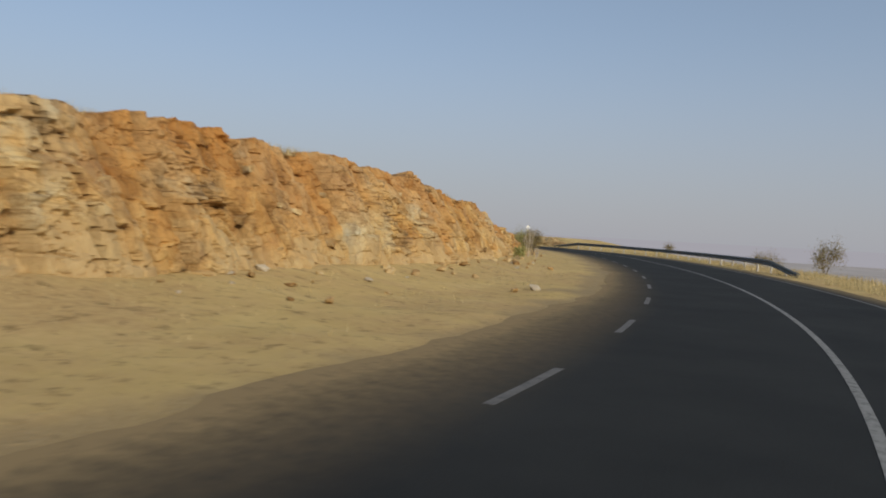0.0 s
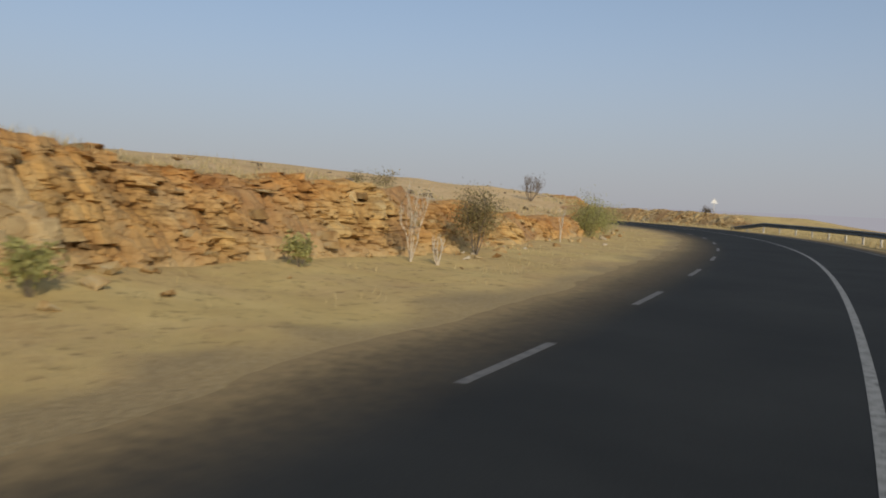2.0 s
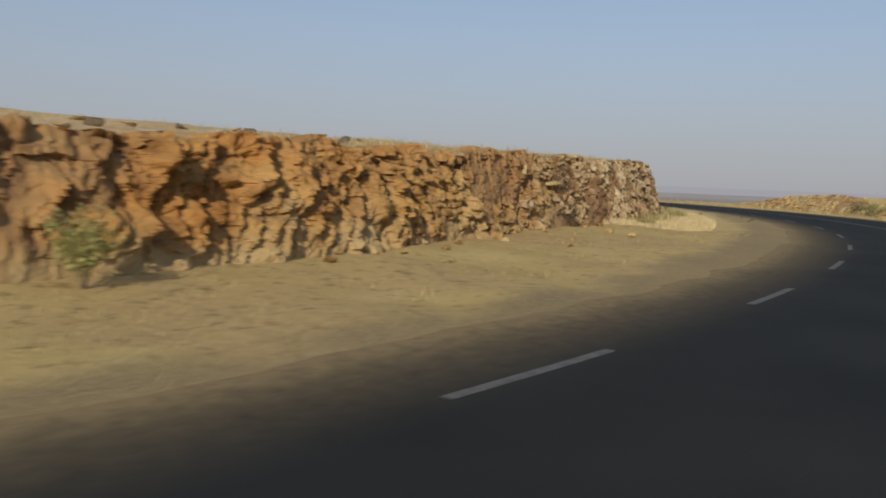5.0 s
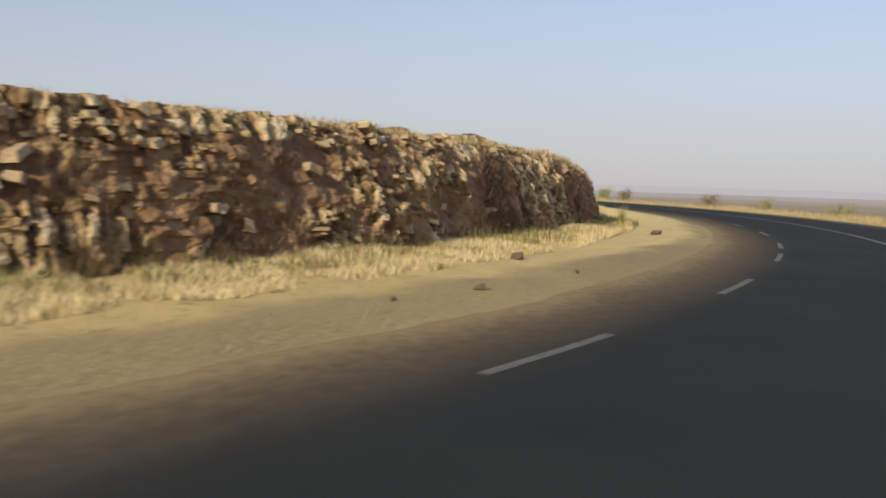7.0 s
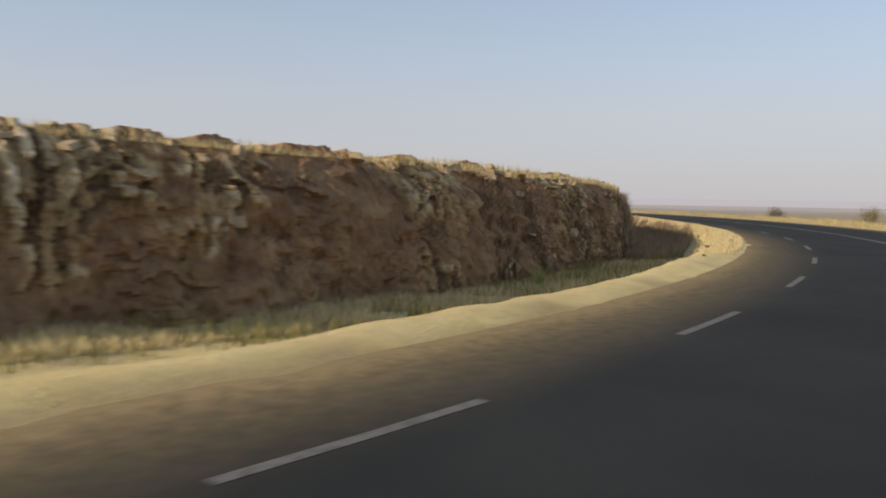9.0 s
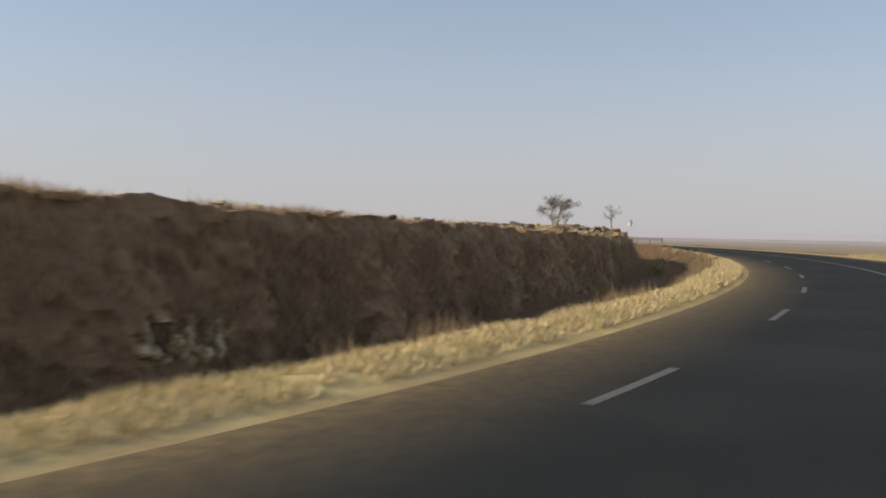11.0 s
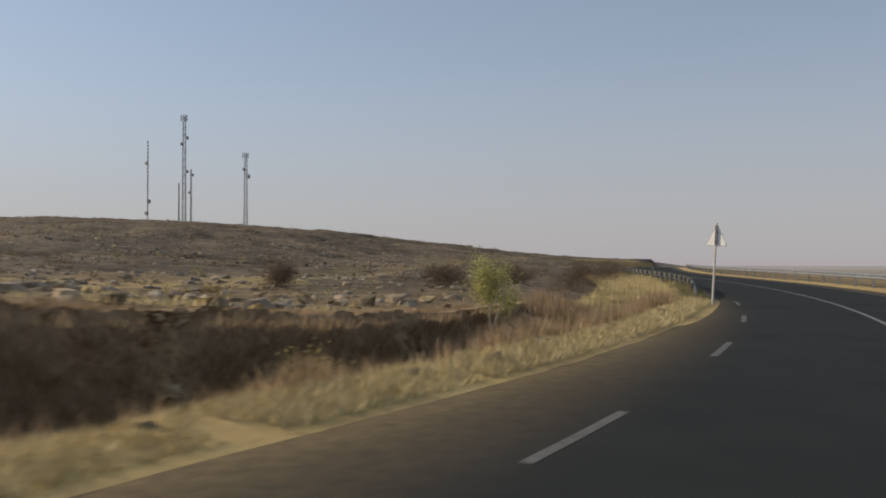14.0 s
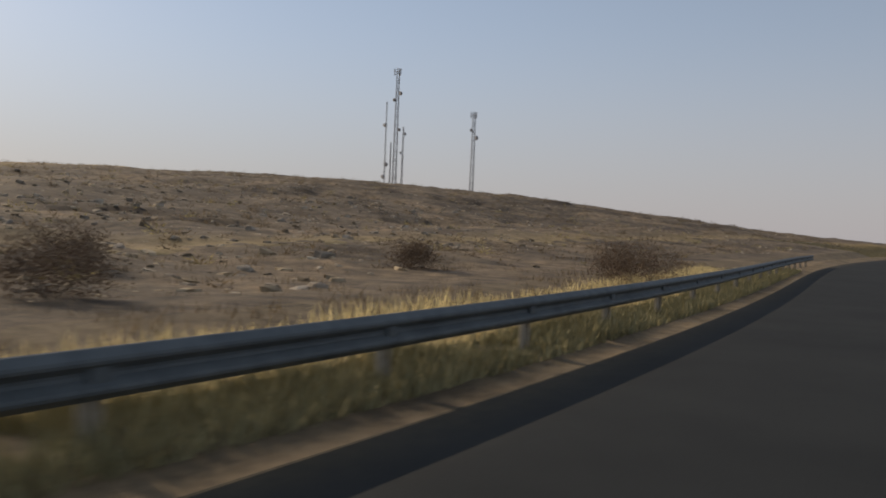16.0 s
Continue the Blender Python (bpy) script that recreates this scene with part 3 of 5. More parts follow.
u = np.linspace(0, 1, 24) ** 1.4
lo = cut_foot(ss) + lay_back(ss) + np.interp(ss, [270, 292], [1.2, 0.2])
lat = lo[:, None] + (24 - lo)[:, None] * u
S2 = np.repeat(ss[:, None], len(u), 1)
vx, vy = place(S2, lat)
vz = land_left(S2, lat, vx, vy) - 0.22 * np.exp(-(lat - cut_foot(S2) - lay_back(S2) - 1.4) / 1.5) * np.interp(S2, [275, 292], [1, 0])
vz[:, 0] -= 0.6 * np.interp(ss, [275, 290], [1, 0])
tagged(grid_object("plateau", vx, vy, vz, EARTH, True, {"scrub": np.interp(S2, [190, 240, 285, 300], [0, 0.7, 0.8, 1]), "warm": np.interp(S2, [100, 130], [0.8, 0])}),
       "dry grassy ground above the rock cutting", "ground", kind="structure")

lat_r = np.concatenate([np.linspace(-3.6, -9, 16), np.linspace(-10, -30, 16)])
S2, lat = np.meshgrid(np.arange(-50, 425, 0.6), lat_r, indexing="ij")
vx, vy = place(S2, lat)
vz = land_right(S2, lat, vx, vy) - 0.04 + 0.03 * np.clip((-lat - 4.4) / 0.5, 0, 1)
tagged(grid_object("verge_outer", vx, vy, vz, EARTH, True, {"scrub": np.interp(S2, [225, 260], [0, 0.75]) * np.clip((-lat - 5) / 2, 0, 1)}),
       "sandy outer verge with dry grass", "verge", kind="structure")

# road
sr = np.arange(-55, 428, 0.25)
lr = np.linspace(0, 1, 30)
lo = np.full_like(sr, -4.3) + 0.15 * smooth_noise(sr / 1.3, sr * 0, 31)
hi = asphalt_left(sr) + np.interp(sr, [262, 285], [0.30, 0.12]) * fractal(sr / 1.6, sr * 0, 33, 5)
S2 = np.repeat(sr[:, None], len(lr), 1)
lat = lo[:, None] + (hi - lo)[:, None] * lr
rx, ry = place(S2, lat)
edge_in = hi[:, None] - lat
dust = np.clip((lat - 2.9) / 2.2, 0, 1) ** 1.3 * np.interp(S2, [100, 130, 172, 190, 230], [0.75, 0.75, 0.7, 0.5, 0.45]) + 0.4 * np.exp(-(edge_in / 0.45) ** 2) * np.interp(S2, [180, 205, 280, 292], [1, 0.45, 0.45, 0.2]) + np.clip((-3.3 - lat) / 1.0, 0, 1) * 0.7
road = tagged(grid_object("road", rx, ry, 0 * rx, ASPHALT, True, {"dust": dust}),
              "dark two-lane asphalt road with dusty shoulders", "road", kind="structure")


def strip(s_a, s_b, lat0, width, name, paint=None):
    q = np.linspace(s_a, s_b, max(3, int((s_b - s_a) / 0.8)))
    l2 = np.array([lat0 - width / 2, lat0 + width / 2])
    A, B = np.meshgrid(q, l2, indexing="ij")
    x, y = place(A, B)
    ob = grid_object(name, x, y, 0 * x + 0.004, paint or PAINT, False)
    ob.parent = road
    return ob


strip(-50, 420, 0.0, 0.115, "centre_line")["label"] = "solid white centre line"
strip(-50, 420, -3.25, 0.12, "edge_line", PAINT_OLD)["label"] = "worn white edge line"
dashes = [59 + 7.2 * k for k in range(-12, 13)] + [157 + 6.9 * k for k in range(-1, 8)] + [214.5 + 8.35 * k for k in range(0, 10)]
for d in dashes:
    strip(d - 1.3, d + 1.3, 3.2, 0.12, "dash", PAINT_DASH)

# ---------------------------------------------------------------- rock cutting
def rock_face(name, s_a, s_b, foot_fn, top_fn, base_fn, side, label, step=0.06, rows=72, lean=0.75):
    q = np.concatenate([np.arange(s_a, 104, step), np.arange(104, 188, 0.67 * step), np.arange(188, s_b, step)]) if side > 0 else np.arange(s_a, s_b, step)
    vv = np.concatenate([np.linspace(0, 1, rows), 1 + np.linspace(0.03, 0.5, 6)])
    A, V = np.meshgrid(q, vv, indexing="ij")
    base, top = base_fn(A), top_fn(A)
    h = np.maximum(top - base, 0.02)
    up = np.minimum(V, 1)
    z = base + up * h
    # how much of each kind of face there is: jointed slabs, slanting ribs, an earthy bank with outcrops, else rubble
    if side > 0:
        slab = np.interp(A, [43, 53], [1, 0])
        ribs = np.interp(A, [68, 75, 98, 107], [0, 1, 1, 0])
        bank = np.interp(A, [104, 120], [0, 1])
        over = np.interp(A, [186, 208], [0, 1])
    else:
        slab, ribs, bank, over = 0 * A, 0 * A, 0 * A, 0 * A
    rubble = np.clip(1 - slab - ribs - bank, 0, 1)
    wob = 0.5 * smooth_noise(A / 3, z / 3, 44)
    zz = z + 0.40 * smooth_noise(A / 1.7, z / 1.3, 53) + 0.18 * smooth_noise(A / 0.6, z / 0.5, 54)
    v2, v2b, o2x, o2y, g2 = cells(A / 0.46 + 1.2 * wob, zz / 0.36, 51)
    v3, v3b, o3x, o3y, g3 = cells(A / 0.2 + wob, zz / 0.15, 61)
    v4, v4b, o4x, o4y, g4 = cells(A / 0.6 + wob * 1.5, zz / 0.13 + 2.0 * smooth_noise(A / 2.5, z / 9, 46), 66)
    v1, v1b, o1x, o1y, g1 = cells(A / 0.62 + 0.8 * wob, zz / 0.62, 41)
    v6, v6b, o6x, o6y, g6 = cells(A / 0.26 + 1.4 * wob, zz / 0.40, 68)
    # slabs parted by long leaning joints, with patches of thin broken beds
    jx = (A + 0.18 * z) / 1.3 + 0.6 * fractal(A / 2.6, z / 3.5, 40, 3)
    kj = np.floor(jx)
    fj = jx - kj
    r1, r2 = rand2(kj, 0 * kj, 101), rand2(kj, 0 * kj, 102)
    joint = np.exp(-(np.minimum(fj, 1 - fj) * 1.3 / 0.065) ** 2) * (0.3 + 0.7 * (r2 > 0.15))
    thin = np.clip(4.0 * fractal(A / 2.1, z / 1.1, 57, 3) + 0.35, 0, 1)
    slabs = 0.50 * (r1 - 0.5) + 0.62 * (fj - 0.5) * (r2 - 0.5) - 0.48 * joint + (0.22 * (v2 - 0.5) + 0.24 * o2y * (v2b - 0.5)) * (0.4 + 0.6 * thin)
    slabs = slabs + 0.26 * (v1 - 0.5) + 0.22 * o1y * (v1b - 0.5) - 0.10 * np.exp(-(g1 / 0.05) ** 2) + (0.17 * (v4 - 0.5) + 0.08 * (v3 - 0.5)) * thin - 0.07 * np.exp(-(g2 / 0.07) ** 2) + 0.2 * fractal(A / 1.6, z / 1.3, 73, 3)
    # rubble with earth slipped down over it
    earth = np.clip((0.16 if side > 0 else -0.25) + 0.5 * (0.5 - up) + 2.3 * fractal(A / 1.9, z / 1.3, 49, 4), 0, 1)
    broken = 0.32 * (v2 - 0.5) + 0.40 * (v6 - 0.5) + 0.3 * o6x * (v6b - 0.5) + 0.3 * o2y * (v2b - 0.5) + 0.13 * (v4 - 0.5) - 0.24 * np.exp(-(g6 / 0.09) ** 2) - 0.16 * np.exp(-(g2 / 0.08) ** 2)
    broken = 1.15 * broken * (1 - 0.8 * earth) - 0.08 * earth
    # splintered ribs leaning with the beds, ledges along their top
    p = A - 0.75 * z + 0.45 * fractal(A / 1.7, z / 1.3, 45, 4)
    w = z + 0.75 * A
    v5, v5b, o5x, o5y, g5 = cells(p / 0.40, w / 1.25, 141)
    v7, v7b, o7x, o7y, g7 = cells(p / 0.15, w / 0.42, 151)
    bare = np.clip(0.72 + 2.2 * fractal(A / 2.2, z / 1.6, 47, 3) - 0.9 * np.clip(0.3 - up, 0, 1), 0, 1)
    lumpy = 1.2 * np.abs(fractal(p / 0.75, w / 2.0, 145, 5)) + 0.62 * np.abs(fractal(p / 0.26, w / 0.65, 146, 3)) - 0.25
    splinter = (lumpy + 0.20 * (v5 - 0.5) + 0.30 * o5x * (v5b - 0.2) + 0.13 * (v7 - 0.5) + 0.07 * (v3 - 0.5)) * (0.25 + 0.75 * bare) * np.clip(0.35 + 1.6 * up, 0, 1)
    splinter = splinter + (0.22 * (v4 - 0.45) + 0.16 * (v2 - 0.5)) * np.clip((up - 0.68) / 0.12, 0, 1)
    # outcrops of small blocks in a brown earthy bank
    v8, v8b, o8x, o8y, g8 = cells(A / 0.21 + wob, zz / 0.15, 161)
    v9, v9b, o9x, o9y, g9 = cells((A - 0.25 * z) / 0.15 + wob, zz / 0.5, 171)
    tall = np.clip(4 * fractal(A / 1.5, z / 2.2, 78, 3) + 0.4, 0, 1)
    crag = 3.4 * fractal(A / 1.1, z / 0.8, 72, 4) + 2.6 * fractal(A / 3.2, z / 1.7, 77, 2) + np.interp(A, [104, 120, 140, 165, 190, 205, 290], [0.6, 0.3, 0.0, -0.3, -0.7, -1.2, -1.3])
    crag = np.clip(crag + 1.0 * np.clip((up - 0.70) / 0.2, 0, 1) * np.interp(A, [150, 190, 220], [1.0, 0.8, 0.5]), 0, 1)
    blocky = crag * ((1 - tall) * (0.26 * (v8 - 0.4) + 0.12 * o8x * (v8b - 0.5) + 0.16 * o8y * (v8b - 0.3) - 0.06 * np.exp(-(g8 / 0.1) ** 2)) + tall * (0.28 * (v9 - 0.4) + 0.12 * o9x * (v9b - 0.5) - 0.07 * np.exp(-(g9 / 0.1) ** 2)) + 0.08 * (v6 - 0.5) + 0.10 * (v2 - 0.5))
    blocky = blocky + 0.26 * fractal(A / 1.3, z / 1.0, 74, 3) + (0.20 - 0.12 * crag) * fractal(A / 0.28, z / 0.24, 76, 2) + (1 - over) * (0.13 * (v4 - 0.5) * (1 - tall) + 0.07 * (v3 - 0.5))
    push = slab * slabs + rubble * broken + ribs * splinter + bank * blocky + 0.4 * fractal(A / 5, z / 4, 71, 3)
    env = np.clip(h / 0.8, 0, 1) * np.clip(1.6 - up * 0.6, 0, 1)
    slope = lean + ribs * 0.35 + (ribs * 0.5 + over * 0.5) * (1 - up) + (lay_back(A) if side > 0 else 0)
    lat = foot_fn(A) - 0.4 * ribs + slope * up ** 1.3 * np.clip(h / 1.5, 0, 1) + np.interp(A, [125, 150, 195, 208], [0, 0.6, 0.6, 0]) * (side > 0) * np.clip((up - 0.6) / 0.4, 0, 1) ** 2 - push * env * (0.85 if side > 0 else 0.4)
    lip = np.maximum(V - 1, 0)
    lat = lat + lip * 3.0
    crest = np.clip((up - 0.75) / 0.25, 0, 1)
    calm = np.interp(A, [112, 124, 205], [1.0, 0.5, 0.4])
    z = z + crest * calm * (-0.06 + 0.12 * (v2 - 0.5) + 0.2 * (v4b - 0.5) + 0.32 * fractal(A / 1.6, 0 * A, 81, 4)) * np.clip(h / 1.0, 0, 1) * np.clip(1 - lip / 0.45, 0, 1) - lip * 0.2
    x, y = place(A, side * lat)
    shade = np.clip(slab * (0.5 * v2 + 0.5 * r1) + rubble * (0.5 * v2 + 0.5 * v6) + ribs * (0.5 * v5 + 0.5 * v7) + bank * (v8 * (1 - tall) + v9 * tall), 0, 1)
    soil = np.clip(rubble * earth + ribs * (1 - bare) + 0.5 * ribs * np.clip(0.35 - up, 0, 1), 0, 1)
    low_dust = np.clip((0.26 - up + 0.35 * fractal(A / 1.4, z / 1.1, 58, 3)) / 0.22, 0, 1) * np.interp(A, [100, 118], [1, 0])
    rust = np.clip(1.5 * up - 0.55 + 1.1 * fractal(A / 2.6, z / 1.8, 58, 3) + 0.6 * ribs, 0, 1)
    # bank and growth brown the stretch turned from the sun, partly as shade
    ob = grid_object(name, x, y, z, ROCK, False, {"shade": shade, "panel": slab * (0.6 * r1 + 0.4 * v1b) + (1 - slab) * (0.5 if side > 0 else 0.72), "soil": soil, "rust": rust * (side > 0), "thin": thin * slab + 0.5 * rubble, "dusty": low_dust,
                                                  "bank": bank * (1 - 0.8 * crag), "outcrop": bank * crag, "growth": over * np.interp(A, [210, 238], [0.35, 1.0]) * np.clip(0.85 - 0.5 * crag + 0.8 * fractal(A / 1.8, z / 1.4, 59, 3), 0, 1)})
    return tagged(ob, label, "rock face", kind="structure")


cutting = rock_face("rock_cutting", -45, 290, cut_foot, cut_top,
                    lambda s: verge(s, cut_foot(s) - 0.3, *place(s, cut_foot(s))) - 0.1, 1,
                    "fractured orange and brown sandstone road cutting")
rock_face("rock_cutting_outer", 116, 171, lambda s: 7.6 + 0.6 * smooth_noise(s / 8, 0 * s, 91),
                      lambda s: np.interp(s, [116, 122, 130, 148.5, 150.5, 155.5, 157.5, 164, 171], [0.2, 1.2, 1.4, 1.45, 0.6, 0.5, 1.35, 1.25, 0.1]) + 0.25 * smooth_noise(s / 2.5, 0 * s, 92), lambda s: 0 * s - 0.1, -1,
                      "low pale rubble bank along the outer verge", step=0.12, rows=24, lean=1.5)


# ---------------------------------------------------------------- heights for standing things on
def ground_z(s, lat):
    s_, l_ = np.atleast_1d(float(s)), np.atleast_1d(float(lat))
    x, y = place(s_, l_)
    if lat < 0:
        z = land_right(s_, l_, x, y) - 0.01
    elif lat < float(cut_foot(s) + lay_back(s)) + (0.9 if s < 280 else 0.3):
        z = verge(s_, l_, x, y)
    else:
        z = land_left(s_, l_, x, y) - 0.22 * np.exp(-max(lat - float(cut_foot(s)) - 1.4, 0) / 1.5) * np.interp(s, [275, 292], [1, 0])
    return float(np.ravel(z)[0])


def spot(s, lat, sink=0.0):
    x, y = place(s, lat)
    return Vector((float(x), float(y), ground_z(s, lat) - sink))


def world_z(x, y):
    s, l = nearest([x], [y])
    return ground_z(s[0], l[0])


# ---------------------------------------------------------------- guard rails
W_PROFILE = [(0.00, 0.155), (0.015, 0.15), (0.075, 0.105), (0.08, 0.085), (0.075, 0.065), (0.012, 0.02), (0.008, 0.0),
             (0.012, -0.02), (0.075, -0.065), (0.08, -0.085), (0.075, -0.105), (0.015, -0.15), (0.0, -0.155)]


def rail_beam(parent, s_a, s_b, lat0, face, z_a, z_b, steel):
    """One panel of W-beam between two stations."""
    stations = np.linspace(s_a, s_b + 0.04, 4)
    verts, faces = [], []
    n = len(W_PROFILE)
    for thick in (0.0, 0.006):
        for k, s in enumerate(stations):
            z = z_a + (z_b - z_a) * min(k / 3, 1)
            for d, h in W_PROFILE:
                x, y = place(s, lat0 + face * (d - 0.04 - thick))
                verts.append((float(x), float(y), z + h * 1.05))
    for t in (0, 1):
        o = t * n * len(stations)
        for k in range(len(stations) - 1):
            for j in range(n - 1):
                a = o + k * n + j
                f = (a, a + 1, a + n + 1, a + n)
                faces.append(f if t == 0 else f[::-1])
    m = n * len(stations)
    for k in range(len(stations) - 1):
        for j in (0, n - 1):
            faces.append((k * n + j, (k + 1) * n + j, m + (k + 1) * n + j, m + k * n + j))
    return mesh_object("rail_panel", verts, faces, steel, parent, smooth=False)


def guard_rail(s_a, s_b, lat0, face, label, steel, post_mat, ramp_start=0.0, ramp_end=False, pitch=3.2, top=0.62):
    x, y = place(s_a, lat0)
    rail = thing("guard_rail", Matrix(), label, "guard rail")
    n = int((s_b - s_a) / pitch)
    for k in range(n):
        a, b = s_a + k * pitch, s_a + (k + 1) * pitch
        za, zb = top, top
        if ramp_start:
            za, zb = min(top, 0.04 + ramp_start * k), min(top, 0.04 + ramp_start * (k + 1))
        if ramp_end:
            za, zb = min(za, 0.08 + 0.27 * (n - k)), min(zb, 0.08 + 0.27 * (n - k - 1))
        rail_beam(rail, a, b, lat0, face, za, zb, steel)
        if za < 0.3:
            continue
        bm = bmesh.new()
        p = spot(a, lat0 - face * 0.12)
        turn = heading(a)
        base = min(p.z, 0.0) - 0.15
        h = za + 0.12 - base
        m = Matrix.Translation((p.x, p.y, base + h / 2)) @ Matrix.Rotation(turn, 4, "Z") @ Matrix.Rotation(random.uniform(-0.03, 0.03), 4, "X")
        box(bm, 0.05, 0.13, h, m, 0.006)
        box(bm, 0.13, 0.02, h * 0.99, m @ Matrix.Translation((0, 0.055, 0)))
        part("post", bm, post_mat, rail)
        bm = bmesh.new()
        q = spot(a, lat0 - face * 0.045)
        box(bm, 0.11, 0.16, 0.2, Matrix.Translation((q.x, q.y, za)) @ Matrix.Rotation(turn, 4, "Z"), 0.01)
        part("spacer", bm, steel, rail)
    return rail


guard_rail(48, 118, -5.5, 1, "galvanised steel guard rail on pale posts beside the verge", STEEL_DARK, POST, 0.27, True)
guard_rail(289, 358, 4.55, -1, "dull galvanised guard rail along the inner verge", STEEL_DARK, POST_TAN, 0.2, top=0.57)
guard_rail(302, 415, -5.6, 1, "pale galvanised guard rail on the valley side", STEEL, STEEL)

# ---------------------------------------------------------------- road sign, seen from behind
def warning_sign(s, lat0, height, side, label):
    p = spot(s, lat0, 0.05)
    sign = thing("road_sign", Matrix.Translation(p) @ Matrix.Rotation(heading(s), 4, "Z") @ Matrix.Rotation(radians(3.2), 4, "Y") @ Matrix.Rotation(radians(-33), 4, "Z"), label, "road sign")
    bm = bmesh.new()
    box(bm, 0.06, 0.06, height + 0.05, Matrix.Translation((0, 0, (height + 0.05) / 2)), 0.008)
    part("post", bm, POST, sign, "pale square steel post")
    tall = side * 0.866
    z0 = height - tall - 0.02

    def plate(inset, y, thick):
        b = bmesh.new()
        r = 0.045
        ring = []
        for cx, cz, a0 in ((-side / 2 + r * 1.73 + inset * 1.7, z0 + r + inset, 150), (side / 2 - r * 1.73 - inset * 1.7, z0 + r + inset, -90), (0, z0 + tall - 2 * r - inset * 1.9, 30)):
            for k in range(5):
                a = radians(a0 + 30 * k)
                ring.append(b.verts.new((cx + r * math.cos(a), y, cz + r * math.sin(a))))
        f = b.faces.new(ring)
        ext = bmesh.ops.extrude_face_region(b, geom=[f])
        bmesh.ops.translate(b, vec=(0, thick, 0), verts=[v for v in ext["geom"] if isinstance(v, bmesh.types.BMVert)])
        bmesh.ops.recalc_face_normals(b, faces=b.faces[:])
        return b

    back = part("plate", plate(0, 0.036, 0.004), SIGN_BACK, sign, "bare white back of a triangular plate")
    part("rim", plate(-0.012, 0.042, 0.003), SIGN_DARK, back, "dark plate rim")
    front = part("face", plate(0.0, 0.047, 0.002), SIGN_RED, sign, "red-bordered front")
    part("field", plate(0.06, 0.051, 0.002), SIGN_BACK, front, "white field of the front")
    for z in (z0 + 0.13, z0 + tall * 0.62):
        bm = bmesh.new()
        box(bm, 0.12, 0.02, 0.05, Matrix.Translation((0, 0.02, z)), 0.004)
        part("bracket", bm, SIGN_DARK, sign, "dark clamp bracket")
    bm = bmesh.new()
    box(bm, 0.05, 0.008, tall * 0.98, Matrix.Translation((0, -0.034, z0 + tall / 2)))
    part("stiffener", bm, SIGN_DARK, sign, "dark vertical stiffener")
    return sign


warning_sign(288.3, 4.07, 2.78, 0.80, "triangular warning sign on a pale post, seen from its white back")

def white_board(x, y, height):
    p = Vector((x, y, world_z(x, y) - 0.1))
    ob = thing("sign_board", Matrix.Translation(p) @ Matrix.Rotation(radians(20), 4, "Z"), "white triangular board on a thin post above the far bank", "sign")
    bm = bmesh.new()
    tube(bm, (0, 0, 0), (0, 0, height), 0.035, 0.035, 6)
    part("post", bm, POST, ob)
    bm = bmesh.new()
    ring = [bm.verts.new(c) for c in ((-0.42, -0.04, height - 0.28), (0.44, -0.04, height - 0.33), (0.02, -0.04, height + 0.28))]
    f = bm.faces.new(ring)
    ext = bmesh.ops.extrude_face_region(bm, geom=[f])
    bmesh.ops.translate(bm, vec=(0, -0.02, 0), verts=[v for v in ext["geom"] if isinstance(v, bmesh.types.BMVert)])
    bmesh.ops.recalc_face_normals(bm, faces=bm.faces[:])
    part("board", bm, SIGN_BACK, ob, "white triangular board")


white_board(-55.1, 133.6, 1.9)

